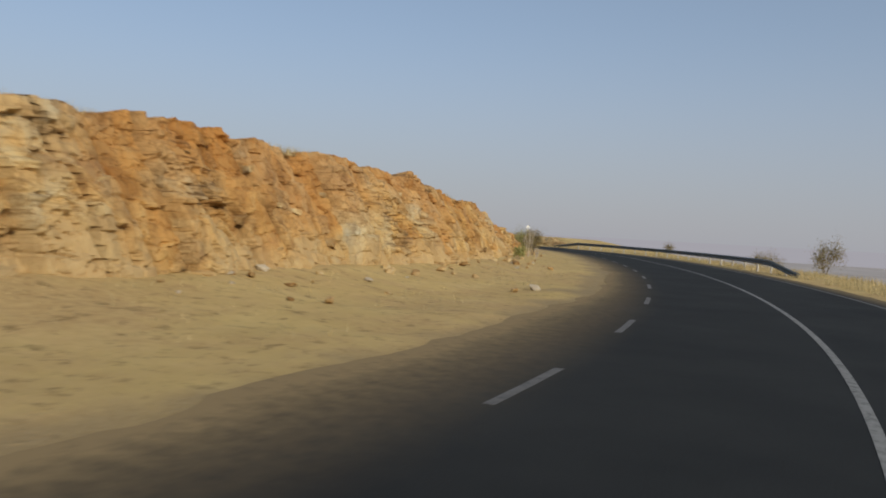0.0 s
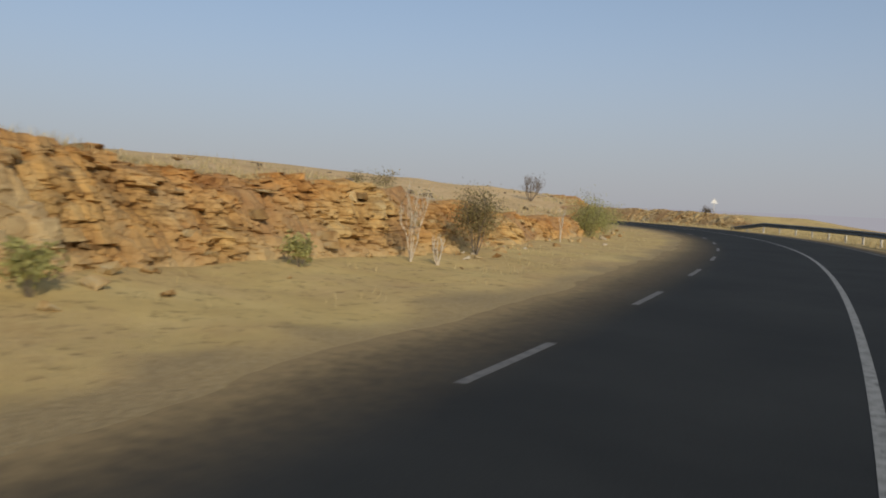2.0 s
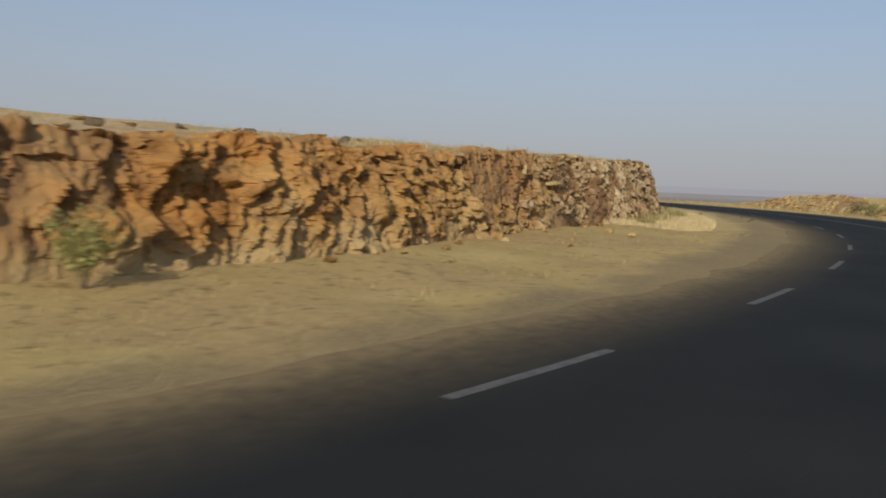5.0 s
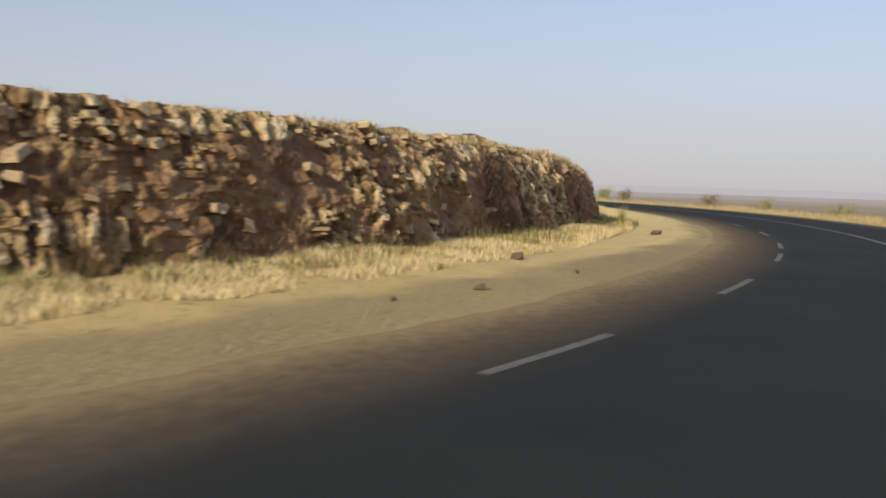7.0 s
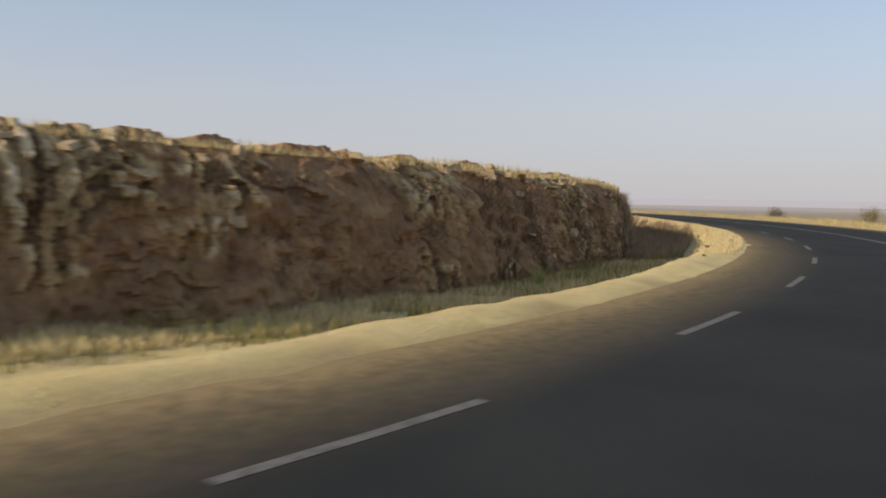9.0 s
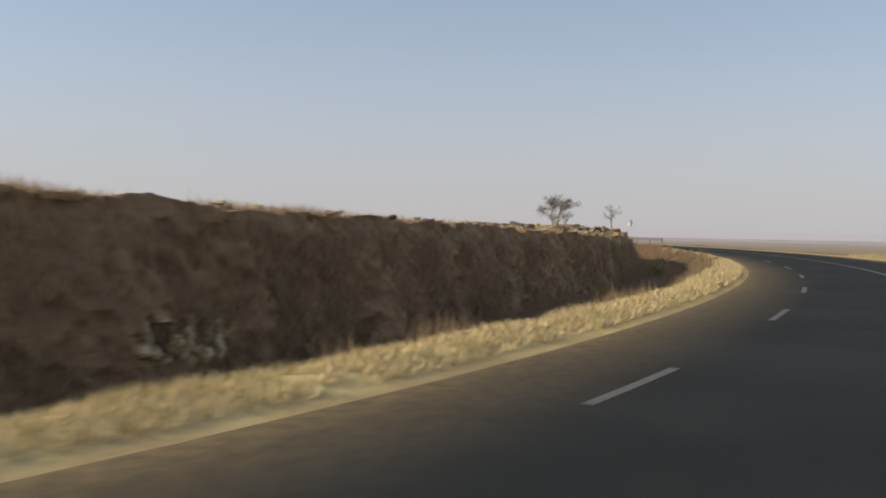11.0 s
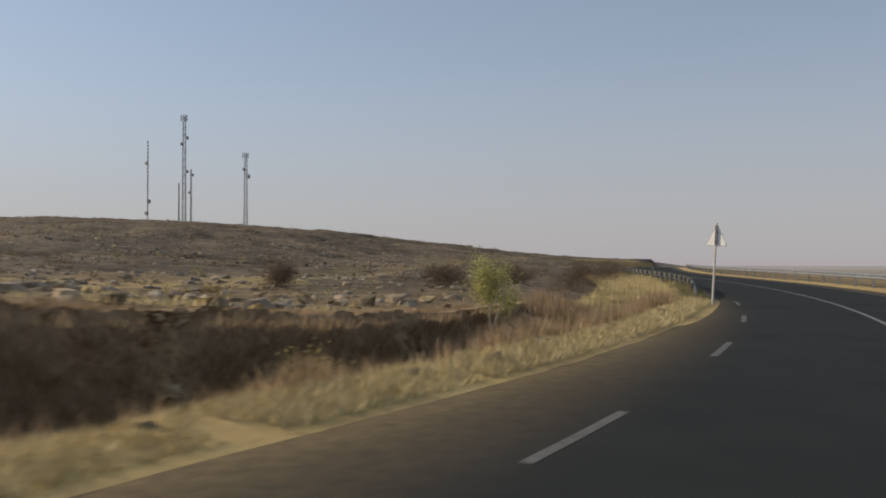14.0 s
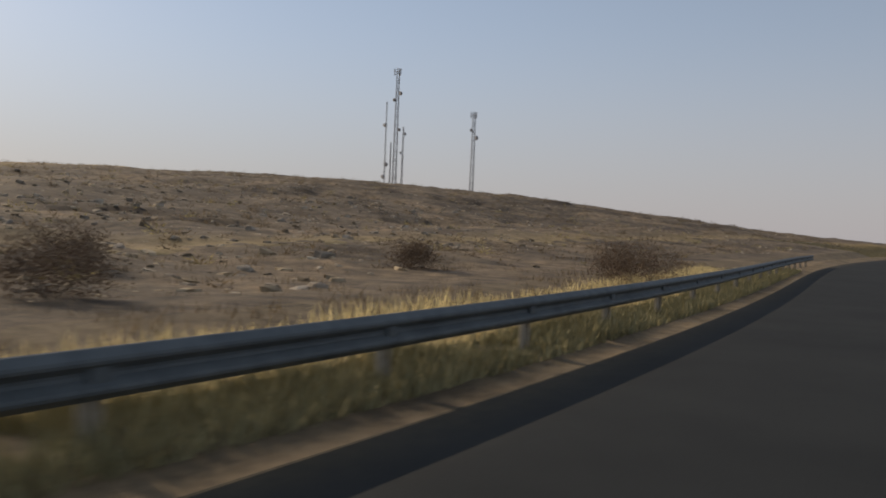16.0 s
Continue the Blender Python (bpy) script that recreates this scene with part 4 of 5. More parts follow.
# ---------------------------------------------------------------- masts on the hill
def lattice_mast(x, y, top, width, label, drums, panels=True, mat=None):
    z = world_z(x, y) - 0.3
    mast = thing("radio_mast", pose(x, y, z, 0, 0, 25), label, "radio mast", "masts on the hill")
    h = top - z
    legs = 4 if width > 0.8 else 3
    corners = [(math.cos(2 * math.pi * (k + 0.5) / legs), math.sin(2 * math.pi * (k + 0.5) / legs)) for k in range(legs)]

    def rad(zz):
        return width * (0.75 - 0.25 * zz / h) * 0.707

    for cx, cy in corners:
        bm = bmesh.new()
        tube(bm, (cx * rad(0), cy * rad(0), 0), (cx * rad(h), cy * rad(h), h), 0.075, 0.05, 5)
        part("leg", bm, mat or MAST_GREY, mast)
    bays = int(h / (width * 1.5 + 0.3))
    bm = bmesh.new()
    for k in range(bays):
        za, zb = h * k / bays, h * (k + 1) / bays
        for j in range(legs):
            a, b = corners[j], corners[(j + 1) % legs]
            tube(bm, (a[0] * rad(za), a[1] * rad(za), za), (b[0] * rad(zb), b[1] * rad(zb), zb), 0.035, 0.035, 4)
            tube(bm, (b[0] * rad(za), b[1] * rad(za), za), (a[0] * rad(zb), a[1] * rad(zb), zb), 0.035, 0.035, 4)
            tube(bm, (a[0] * rad(zb), a[1] * rad(zb), zb), (b[0] * rad(zb), b[1] * rad(zb), zb), 0.035, 0.035, 4)
    part("bracing", bm, mat or MAST_GREY, mast)["kind"] = "stuff"
    for f, ang, r in drums:
        bm = bmesh.new()
        a = radians(ang)
        m = Matrix.Translation((math.cos(a) * (width * 0.5 + 0.3), math.sin(a) * (width * 0.5 + 0.3), h * f)) @ Matrix.Rotation(a, 4, "Z") @ Matrix.Rotation(radians(90), 4, "Y")
        bmesh.ops.create_cone(bm, cap_ends=True, segments=14, radius1=r, radius2=r * 0.92, depth=r * 0.9, matrix=m)
        drum = part("dish_drum", bm, SIGN_DARK if r < 0.55 else MAST_GREY, mast, "dark drum dish antenna")
        bm = bmesh.new()
        tube(bm, (math.cos(a) * width * 0.3, math.sin(a) * width * 0.3, h * f), (math.cos(a) * (width * 0.5 + 0.2), math.sin(a) * (width * 0.5 + 0.2), h * f), 0.05, 0.05, 5)
        part("mount", bm, MAST_GREY, drum, "steel mounting arm")
    if panels:
        for k in range(3):
            bm = bmesh.new()
            a = 2 * math.pi * k / 3
            box(bm, 0.3, 0.18, 2.0, Matrix.Translation((math.cos(a) * (width * 0.4 + 0.45), math.sin(a) * (width * 0.4 + 0.45), h - 1.1)) @ Matrix.Rotation(a, 4, "Z"), 0.03)
            part("panel_antenna", bm, MAST_GREY, mast)
            bm = bmesh.new()
            tube(bm, (0, 0, h - 1.1), (math.cos(a) * (width * 0.4 + 0.45), math.sin(a) * (width * 0.4 + 0.45), h - 1.1), 0.04, 0.04, 4)
            part("arm", bm, MAST_GREY, mast)
    return mast


lattice_mast(-131.4, -199.6, 47.7, 1.5, "tall grey lattice radio mast on the hilltop", [(0.8, 200, 0.6), (0.74, 20, 0.5), (0.5, 190, 0.5)])
lattice_mast(-147.2, -250.8, 42.1, 1.7, "grey lattice radio mast with a side dish", [(0.72, 180, 0.8), (0.8, 30, 0.6)])
lattice_mast(-102.0, -304.4, 53.1, 0.75, "slim grey radio mast with dishes", [(0.85, 20, 0.8), (0.6, 200, 0.9), (0.52, 20, 0.9)], False)
lattice_mast(-133.4, -200.6, 30.5, 0.6, "short slim radio mast beside the tall one", [(0.9, 180, 0.45), (0.6, 0, 0.4)], False)

lattice_mast(-129.5, -201.5, 26.0, 0.5, "short thin mast on the other side of the tall one", [], False)


def hut(x, y, turn):
    z = world_z(x, y)
    h = thing("hut", pose(x, y, z - 0.3, 0, 0, turn), "small flat-roofed plastered hut on the ridge", "hut")
    bm = bmesh.new()
    box(bm, 2.2, 2.0, 2.1, Matrix.Translation((0, 0, 1.05)), 0.03)
    part("wall", bm, PLASTER, h)
    bm = bmesh.new()
    box(bm, 2.5, 2.3, 0.16, Matrix.Translation((0, 0, 2.18)), 0.02)
    part("roof", bm, STEEL_DARK, h)
    bm = bmesh.new()
    box(bm, 0.75, 0.08, 1.6, Matrix.Translation((0.3, -1.01, 1.1)), 0.01)
    part("door", bm, STEEL_DARK, h)
    return h


hut(-108.7, -189.5, 20)


def compound_wall(x, y, turn, length):
    w = thing("compound_wall", pose(x, y, world_z(x, y) - 0.3, 0, 0, turn), "low plastered compound wall at the foot of the masts", "wall")
    n = int(length / 3)
    for k in range(n):
        bm = bmesh.new()
        box(bm, 2.96, 0.25, 1.7, Matrix.Translation((k * 3 - length / 2 + 1.5, 0, 0.85)), 0.02)
        part("wall_panel", bm, PLASTER, w)
        bm = bmesh.new()
        box(bm, 0.35, 0.35, 1.95, Matrix.Translation((k * 3 - length / 2, 0, 0.97)), 0.02)
        part("pier", bm, PLASTER, w)


compound_wall(-124.5, -196.0, 8, 12)

# ---------------------------------------------------------------- shrubs and trees
def limb_set(rng, height, spread, stems, levels, r0, lean=0.5, flat=0.0):
    """Branches as (from, to, radius, radius) and the tips."""
    segs, tips = [], []

    def grow(p, d, length, r, level):
        n = 3
        for k in range(n):
            d2 = (d + Vector((rng.uniform(-1, 1), rng.uniform(-1, 1), rng.uniform(-0.6, 0.8))) * 0.28).normalized()
            q = p + d2 * length / n
            segs.append((p, q, r * (1 - 0.22 * k), r * (1 - 0.22 * (k + 1))))
            p, d = q, d2
            if level < levels and k >= 1:
                for _ in range(2 if level == 0 else rng.choice((1, 2))):
                    side = Vector((rng.uniform(-1, 1), rng.uniform(-1, 1), rng.uniform(-0.1, 0.7) * (1 - flat))).normalized()
                    grow(p, (d * 0.5 + side * 0.9).normalized(), length * rng.uniform(0.5, 0.72), r * 0.5, level + 1)
        tips.append((p, d))

    for k in range(stems):
        a = 2 * math.pi * (k + rng.random()) / stems
        d = Vector((math.cos(a) * lean, math.sin(a) * lean, 1)).normalized()
        grow(Vector((math.cos(a), math.sin(a), 0)) * 0.05 * spread, d, height * rng.uniform(0.55, 0.75), r0, 0)
    zs = max(p.z for p, _ in tips) or 1
    ws = max(math.hypot(p.x, p.y) for p, _ in tips) or 1
    fz, fw = height / zs, spread / 2 / ws

    def fit_to(p):
        return Vector((p.x * fw, p.y * fw, p.z * fz))

    return [(fit_to(a), fit_to(b), ra, rb) for a, b, ra, rb in segs], [(fit_to(p), d) for p, d in tips]


def leaves_mesh(rng, tips, count, size, scatter, low=0.0):
    verts, faces = [], []
    for _ in range(count):
        p, d = rng.choice(tips)
        c = p + Vector((rng.gauss(0, 1), rng.gauss(0, 1), rng.gauss(0, 0.8))) * scatter - Vector((0, 0, 1)) * rng.random() * low
        c.z = max(c.z, 0.05)
        a = Vector((rng.uniform(-1, 1), rng.uniform(-1, 1), rng.uniform(-0.4, 1))).normalized() * size * rng.uniform(0.6, 1.4)
        b = a.orthogonal().normalized() * size * rng.uniform(0.25, 0.5)
        b.rotate(Matrix.Rotation(rng.uniform(0, 6.3), 3, a))
        n = len(verts)
        verts += [c - a * 0.5, c + b, c + a * 0.5, c - b]
        faces += [(n, n + 1, n + 2, n + 3)]
    return verts, faces


def plant(name, p, height, spread, label, category, seed, leaf=None, count=600, size=0.05, scatter=0.12, stems=5, levels=2, r0=0.02, lean=0.6, bark=None, low=0.0, flat=0.0, crown="foliage", wood="stem", group=""):
    rng = random.Random(seed)
    ob = thing(name, Matrix.Translation(p) @ Matrix.Rotation(rng.uniform(0, 6.3), 4, "Z"), label, category, group)
    segs, tips = limb_set(rng, height, spread, stems, levels, r0, lean, flat)
    verts, faces = [], []
    for a, b, ra, rb in segs:
        d = (b - a).normalized()
        u1 = d.orthogonal().normalized()
        u2 = d.cross(u1)
        n = len(verts)
        for c, r in ((a, ra), (b, rb)):
            for k in range(4):
                t = k * math.pi / 2
                verts.append(c + (u1 * math.cos(t) + u2 * math.sin(t)) * max(r, 0.003))
        faces += [(n + k, n + (k + 1) % 4, n + 4 + (k + 1) % 4, n + 4 + k) for k in range(4)]
    mesh_object(wood, verts, faces, bark or BARK, ob, smooth=True)
    if leaf:
        tips2 = tips + [(b, b - a) for a, b, ra, rb in segs if ra < r0 * 0.6]
        v, f = leaves_mesh(rng, tips2, count, size, scatter, low)
        mesh_object(crown, v, f, leaf, ob)
    return ob


def reed_tuft(s, lat, height, spread, count, seed, label, mat):
    """Long tapering blades bending outwards from one foot."""
    rng = random.Random(seed)
    p = spot(s, lat, 0.03)
    ob = thing("grass_tuft", Matrix.Translation(p), label, "grass tuft")
    verts, faces = [], []
    for _ in range(count):
        a, h = rng.uniform(0, 6.3), height * rng.uniform(0.45, 1.0)
        out, wide = spread * rng.uniform(0.1, 1.0), rng.uniform(0.008, 0.016)
        d, w = Vector((math.cos(a), math.sin(a), 0)), Vector((-math.sin(a), math.cos(a), 0)) * wide
        foot_ = d * rng.uniform(0, 0.12)
        n = len(verts)
        for k in range(4):
            f = k / 3
            c = foot_ + d * out * f * f + Vector((0, 0, h * (f - 0.12 * f * f)))
            verts += [c - w * (1 - 0.9 * f), c + w * (1 - 0.9 * f)]
        faces += [(n + 2 * k, n + 2 * k + 1, n + 2 * k + 3, n + 2 * k + 2) for k in range(3)]
    mesh_object("blade_clump", verts, faces, mat, ob)
    return ob


# on the verge below the cutting
plant("bush", spot(76.2, 8.8), 2.1, 2.4, "dense feathery light green bush on the sandy verge", "bush", 11, LEAF_GREEN, 8000, 0.05, 0.2, 9, 2, 0.018, 0.7, low=0.6)
plant("bush", spot(78.8, 9.1), 1.5, 1.7, "yellow-green bush beside a larger one", "bush", 12, LEAF_GREEN, 3600, 0.05, 0.18, 7, 2, 0.016, 0.7, low=0.5)
plant("bush", spot(58.0, 8.7), 1.9, 1.6, "tall olive-brown bush against the rock", "bush", 13, LEAF_OLIVE, 4200, 0.05, 0.16, 7, 2, 0.018, 0.55, low=0.5)
plant("bush", spot(86.3, 8.8), 1.7, 2.2, "yellow-green bush hanging at the rock foot", "bush", 14, LEAF_GREEN, 3400, 0.06, 0.2, 7, 2, 0.015, 0.7, low=0.6)
plant("bush", spot(94.2, 8.9), 0.95, 0.9, "small bright green bush on sand", "bush", 15, LEAF_GREEN, 700, 0.07, 0.09, 5, 1, 0.012, 0.7, low=0.2)
plant("bush", spot(43.8, 9.0), 0.6, 0.7, "small grey-green plant at the rock foot", "bush", 16, LEAF_GREEN, 420, 0.09, 0.08, 6, 1, 0.01, 0.8)
plant("bush", spot(50.0, 9.2), 0.6, 0.7, "small green plant below the cutting", "bush", 17, LEAF_GREEN, 420, 0.08, 0.08, 5, 1, 0.01, 0.6)
plant("dead_shrub", spot(54.2, 8.9), 1.9, 1.0, "bare pale dead shrub in front of the rock", "shrub", 19, LEAF_OLIVE, 120, 0.05, 0.06, 4, 3, 0.020, 0.8, BARK_PALE)
plant("dead_shrub", spot(54.6, 8.4), 0.75, 0.7, "low bare white-stemmed dead shrub", "shrub", 20, None, 0, 0, 0, 8, 1, 0.024, 0.7, BARK_PALE)
plant("dead_shrub", spot(69.2, 8.9), 1.4, 0.45, "thin bare pale shrub by the rock", "shrub", 21, None, 0, 0, 0, 2, 2, 0.024, 0.3, BARK_PALE)
reed_tuft(161.0, 8.2, 1.15, 0.42, 120, 22, "tall green reedy tuft at the verge", LEAF_GREEN)
reed_tuft(177.0, 8.3, 0.7, 0.4, 90, 23, "greenish tuft at the foot of the shaded rock", LEAF_GREEN)
plant("bush", spot(238.5, 8.9), 0.95, 1.0, "olive bush in the shaded ditch", "bush", 24, LEAF_OLIVE, 900, 0.06, 0.13, 6, 1, 0.012, 0.6, low=0.3)
reed_tuft(222.5, 8.8, 1.05, 0.4, 110, 25, "pale straw-coloured tall tuft in the ditch", STRAW_GREEN)
plant("bush", spot(268.5, 9.0), 1.1, 1.5, "rounded olive bush at the end of the cutting", "bush", 26, LEAF_OLIVE, 1800, 0.06, 0.15, 7, 1, 0.015, 0.8, low=0.4)
plant("bush", spot(280.6, 9.85), 2.2, 1.5, "upright olive-green bush on a pale stem beyond the verge", "bush", 27, LEAF_GREEN, 4600, 0.055, 0.17, 3, 2, 0.035, 0.32, BARK_PALE, low=0.3)
for k, (s_, l_, h_, w_) in enumerate([(324.5, 7.5, 1.8, 3.2), (300.5, 9.8, 1.6, 3.6), (308, 13.5, 1.3, 2.8), (298, 16, 1.3, 2.6), (330, 9.5, 1.6, 3.0), (313, 19, 1.2, 2.4), (290, 21, 1.2, 2.0), (324, 15, 1.2, 2.2)]):
    plant("bush", spot(s_, l_), h_, w_, "dense brown leafless bush on the stony slope", "bush", 40 + k, BUSH_BROWN, 5200, 0.045, 0.2, 10, 3, 0.014, 0.9, low=0.5, group="brown bushes beyond the rail")

# above the cutting
plant("thorn_tree", Vector((-152.96, 81.34, world_z(-152.96, 81.34) - 0.05)), 1.95, 2.9, "small spreading thorn tree with dark sparse leaves", "tree", 61, LEAF_BACKLIT, 3575, 0.045, 0.11, 2, 4, 0.055, 0.35, flat=0.75, crown="crown", wood="trunk")
plant("thorn_tree", Vector((-154.4, 80.0, world_z(-154.4, 80.0) - 0.05)), 1.3, 2.1, "low leaning thorn tree beside a taller one", "tree", 62, LEAF_BACKLIT, 800, 0.04, 0.10, 3, 4, 0.035, 0.9, flat=0.3, crown="crown", wood="trunk")
plant("thorn_tree", Vector((-156.43, 82.4, world_z(-156.43, 82.4) - 0.05)), 1.75, 1.8, "thin nearly bare young thorn tree", "tree", 63, LEAF_BROWN, 500, 0.032, 0.08, 1, 4, 0.045, 0.15, flat=0.2, crown="crown", wood="trunk")
plant("thorn_tree", spot(85.0, 12.8, 0.0), 1.7, 1.9, "bare grey thorn shrub on the edge of the cutting", "tree", 64, LEAF_BROWN, 1100, 0.03, 0.06, 9, 3, 0.02, 0.9, crown="crown", wood="trunk")
plant("thorn_tree", spot(41.5, 15.5), 1.2, 1.8, "flat bare thorn tree above the rock edge", "tree", 65, LEAF_BROWN, 300, 0.04, 0.1, 2, 3, 0.03, 0.6, flat=0.5, crown="crown", wood="trunk")
plant("bush", spot(70.0, 17.9), 0.8, 1.0, "grey-green bush on the dry slope", "bush", 66, LEAF_OLIVE, 700, 0.06, 0.12, 5, 1, 0.012, 0.7, low=0.3)
plant("bush", spot(66.0, 15.0), 0.8, 1.3, "faded olive bush on the dry slope", "bush", 67, LEAF_OLIVE, 700, 0.06, 0.14, 5, 1, 0.012, 0.7, low=0.3)

# on the outer side
for k, (s_, l_, h_, w_, mat_) in enumerate([(56, -9.2, 2.7, 2.4, LEAF_OLIVE), (70, -9.8, 1.9, 2.8, LEAF_OLIVE), (46, -13, 2.0, 2.2, LEAF_OLIVE), (110, -19, 2.0, 1.8, LEAF_OLIVE), (129, -10.5, 1.0, 1.3, LEAF_BROWN), (152.6, -7.6, 1.3, 2.0, LEAF_GREEN), (154.9, -8.2, 1.1, 1.8, LEAF_OLIVE),
                                            (199, -10, 1.4, 1.6, LEAF_OLIVE), (204, -20, 1.9, 3.2, LEAF_GREEN), (214, -12, 1.6, 1.8, LEAF_OLIVE), (222, -16, 2.1, 2.6, LEAF_GREEN), (232, -13.5, 1.7, 2.0, LEAF_OLIVE), (190, -15, 1.6, 2.2, LEAF_GREEN), (242, -11, 1.2, 1.8, LEAF_BROWN)]):
    plant("roadside_tree" if h_ > 1.9 else "bush", spot(s_, l_), h_, w_, "hazy olive tree on the outer slope" if h_ > 1.9 else "rounded dusty bush on the outer verge",
          "tree" if h_ > 1.9 else "bush", 80 + k, mat_, int(900 * h_), 0.075, 0.2, 5, 2, 0.03, 0.6, low=0.4)

# ---------------------------------------------------------------- stones
def stone_mesh(seed, flat=0.7, sharp=0.35, fine=1):
    rng = random.Random(seed)
    bm = bmesh.new()
    for _ in range(14 if fine == 1 else 26):
        p = Vector((rng.uniform(-1, 1), rng.uniform(-1, 1), rng.uniform(-1, 1)))
        p = p / max(abs(p.x), abs(p.y), abs(p.z)) * (0.55 + 0.45 * p.length / 1.73) * 0.5
        p *= 1 + rng.uniform(-sharp, sharp) * 0.5
        bm.verts.new((p.x * 1.25, p.y, p.z * flat))
    hull = bmesh.ops.convex_hull(bm, input=bm.verts[:])
    bmesh.ops.delete(bm, geom=[v for v in bm.verts if not v.link_faces], context="VERTS")
    bmesh.ops.bevel(bm, geom=bm.edges[:], offset=0.02, segments=1, affect="EDGES")
    me = bpy.data.meshes.new("stone")
    bm.to_mesh(me)
    bm.free()
    return me


PALE_ROCK = mat_plain("pale_stone", [(0.3, (0.36, 0.30, 0.21)), (0.7, (0.54, 0.47, 0.36))], 5, 0.9, 0.0, 0.02)
CREST_ROCK = mat_plain("crest_stone", [(0.3, (0.30, 0.215, 0.12)), (0.7, (0.50, 0.39, 0.25))], 5, 0.9, 0.0, 0.02)
# HILL_ROCK is paled a little, haze on the hill put into its colour
HILL_ROCK = mat_plain("hill_stone", [(0.3, (0.20, 0.16, 0.12)), (0.7, (0.40, 0.335, 0.255))], 3, 0.9, 0.0, 0.02, 0.8)
HILL_TAN = mat_plain("hill_tan_stone", [(0.3, (0.26, 0.19, 0.115)), (0.7, (0.48, 0.375, 0.245))], 3, 0.9, 0.0, 0.02, 0.8)
HILL_PALE = mat_plain("hill_pale_stone", [(0.3, (0.34, 0.27, 0.185)), (0.7, (0.58, 0.49, 0.37))], 3, 0.9, 0.0, 0.02, 0.6)
DARK_ROCK = mat_plain("dark_stone", [(0.3, (0.10, 0.075, 0.048)), (0.7, (0.19, 0.145, 0.095))], 5, 0.9, 0.0, 0.02)
STONES = {}
for key, mat_ in (("tan", LOOSE), ("pale", PALE_ROCK), ("dark", DARK_ROCK)):
    STONES[key] = [stone_mesh(200 + k) for k in range(5)]
    for me in STONES[key]:
        me.materials.append(mat_)


def boulder_mesh(seed):
    rng = random.Random(seed)
    bm = bmesh.new()
    bmesh.ops.create_icosphere(bm, subdivisions=3, radius=0.5)
    off = rng.uniform(0, 50)
    for v in bm.verts:
        w = float(fractal(np.array([v.co.x * 2.2 + off]), np.array([v.co.y * 2.2 + v.co.z * 3.1]), seed, 3)[0])
        v.co *= 1 + 0.35 * w
        v.co.z = max(min(v.co.z, 0.26), -0.3) * 0.55 + 0.10 * v.co.z
        v.co.x *= 1.5
    me = bpy.data.meshes.new("boulder")
    bm.to_mesh(me)
    bm.free()
    return me


STONES["boulder"] = [boulder_mesh(260 + k) for k in range(5)]
for me in STONES["boulder"]:
    me.materials.append(DARK_ROCK)


STONES["flag"] = [stone_mesh(280 + k, 0.3, 0.25, 1) for k in range(5)]
for me in STONES["flag"]:
    me.materials.append(CREST_ROCK)


STONES["slab"] = [stone_mesh(300 + k, 0.16, 0.3, 1) for k in range(5)]
for me in STONES["slab"]:
    me.materials.append(PALE_ROCK)


def stone(s, lat, size, key, name="stone", label="", k=0, brink=False):
    p = spot(s, lat)
    if brink:
        p.z = max(p.z, float(cut_top(s)) - 0.07)
    ob = new(name, STONES[key][k % 5])
    lift, tip = (0.0, 0.1) if key == "slab" else (0.2, 0.3)
    ob.matrix_world = Matrix.Translation(p + Vector((0, 0, size * lift))) @ Euler((random.uniform(-tip, tip), random.uniform(-tip, tip), random.uniform(0, 6.3))).to_matrix().to_4x4() @ Matrix.Diagonal((size, size * random.uniform(0.7, 1), size * random.uniform(0.7, 1.1), 1))
    return tagged(ob, label, "stone", "loose stones on the verge" if name == "stone" else "flat stones along the edge" if name == "flat_stone" else "")


rnd = random.Random(5)
LABELS = {"tan": "broken tan sandstone lump lying on sand", "pale": "pale angular stone lying on the verge", "dark": "dark clod of earth beside the asphalt"}
for k, (s_, l_, z_, key) in enumerate([(141.6, 9.9, 0.3, "pale"), (23.5, 6.2, 0.32, "pale"), (22.5, 6.6, 0.26, "tan"), (139.5, 7.6, 0.3, "dark"), (153, 6.8, 0.35, "dark"), (222.0, 5.4, 0.3, "dark"), (216.5, 7.1, 0.28, "dark"), (218.5, 6.8, 0.25, "dark"), (232.5, 6.5, 0.32, "dark"),
                                       (244.0, 6.2, 0.36, "dark"), (244.5, 5.4, 0.2, "dark"), (252.5, 5.6, 0.28, "dark"), (253.5, 5.5, 0.18, "dark"), (257.0, 6.2, 0.26, "dark"), (259.5, 6.3, 0.3, "dark"), (268.5, 5.8, 0.32, "dark"), (266.5, 6.0, 0.26, "dark"), (271.5, 6.0, 0.28, "dark"), (275.5, 5.6, 0.24, "dark"), (281, 5.3, 0.3, "dark")]):
    stone(s_, l_, z_, key, "stone", LABELS[key], k)
for k in range(150):
    s_ = rnd.uniform(0, 128)
    f_ = float(cut_foot(s_))
    l_ = f_ - abs(rnd.gauss(0.2, 1.1))
    key = rnd.choice(["tan", "tan", "tan", "tan", "tan", "pale"])
    stone(s_, max(l_, 5.6), rnd.uniform(0.1, 0.3) * rnd.choice((1, 1, 1.5)), key, "stone", LABELS[key], k)
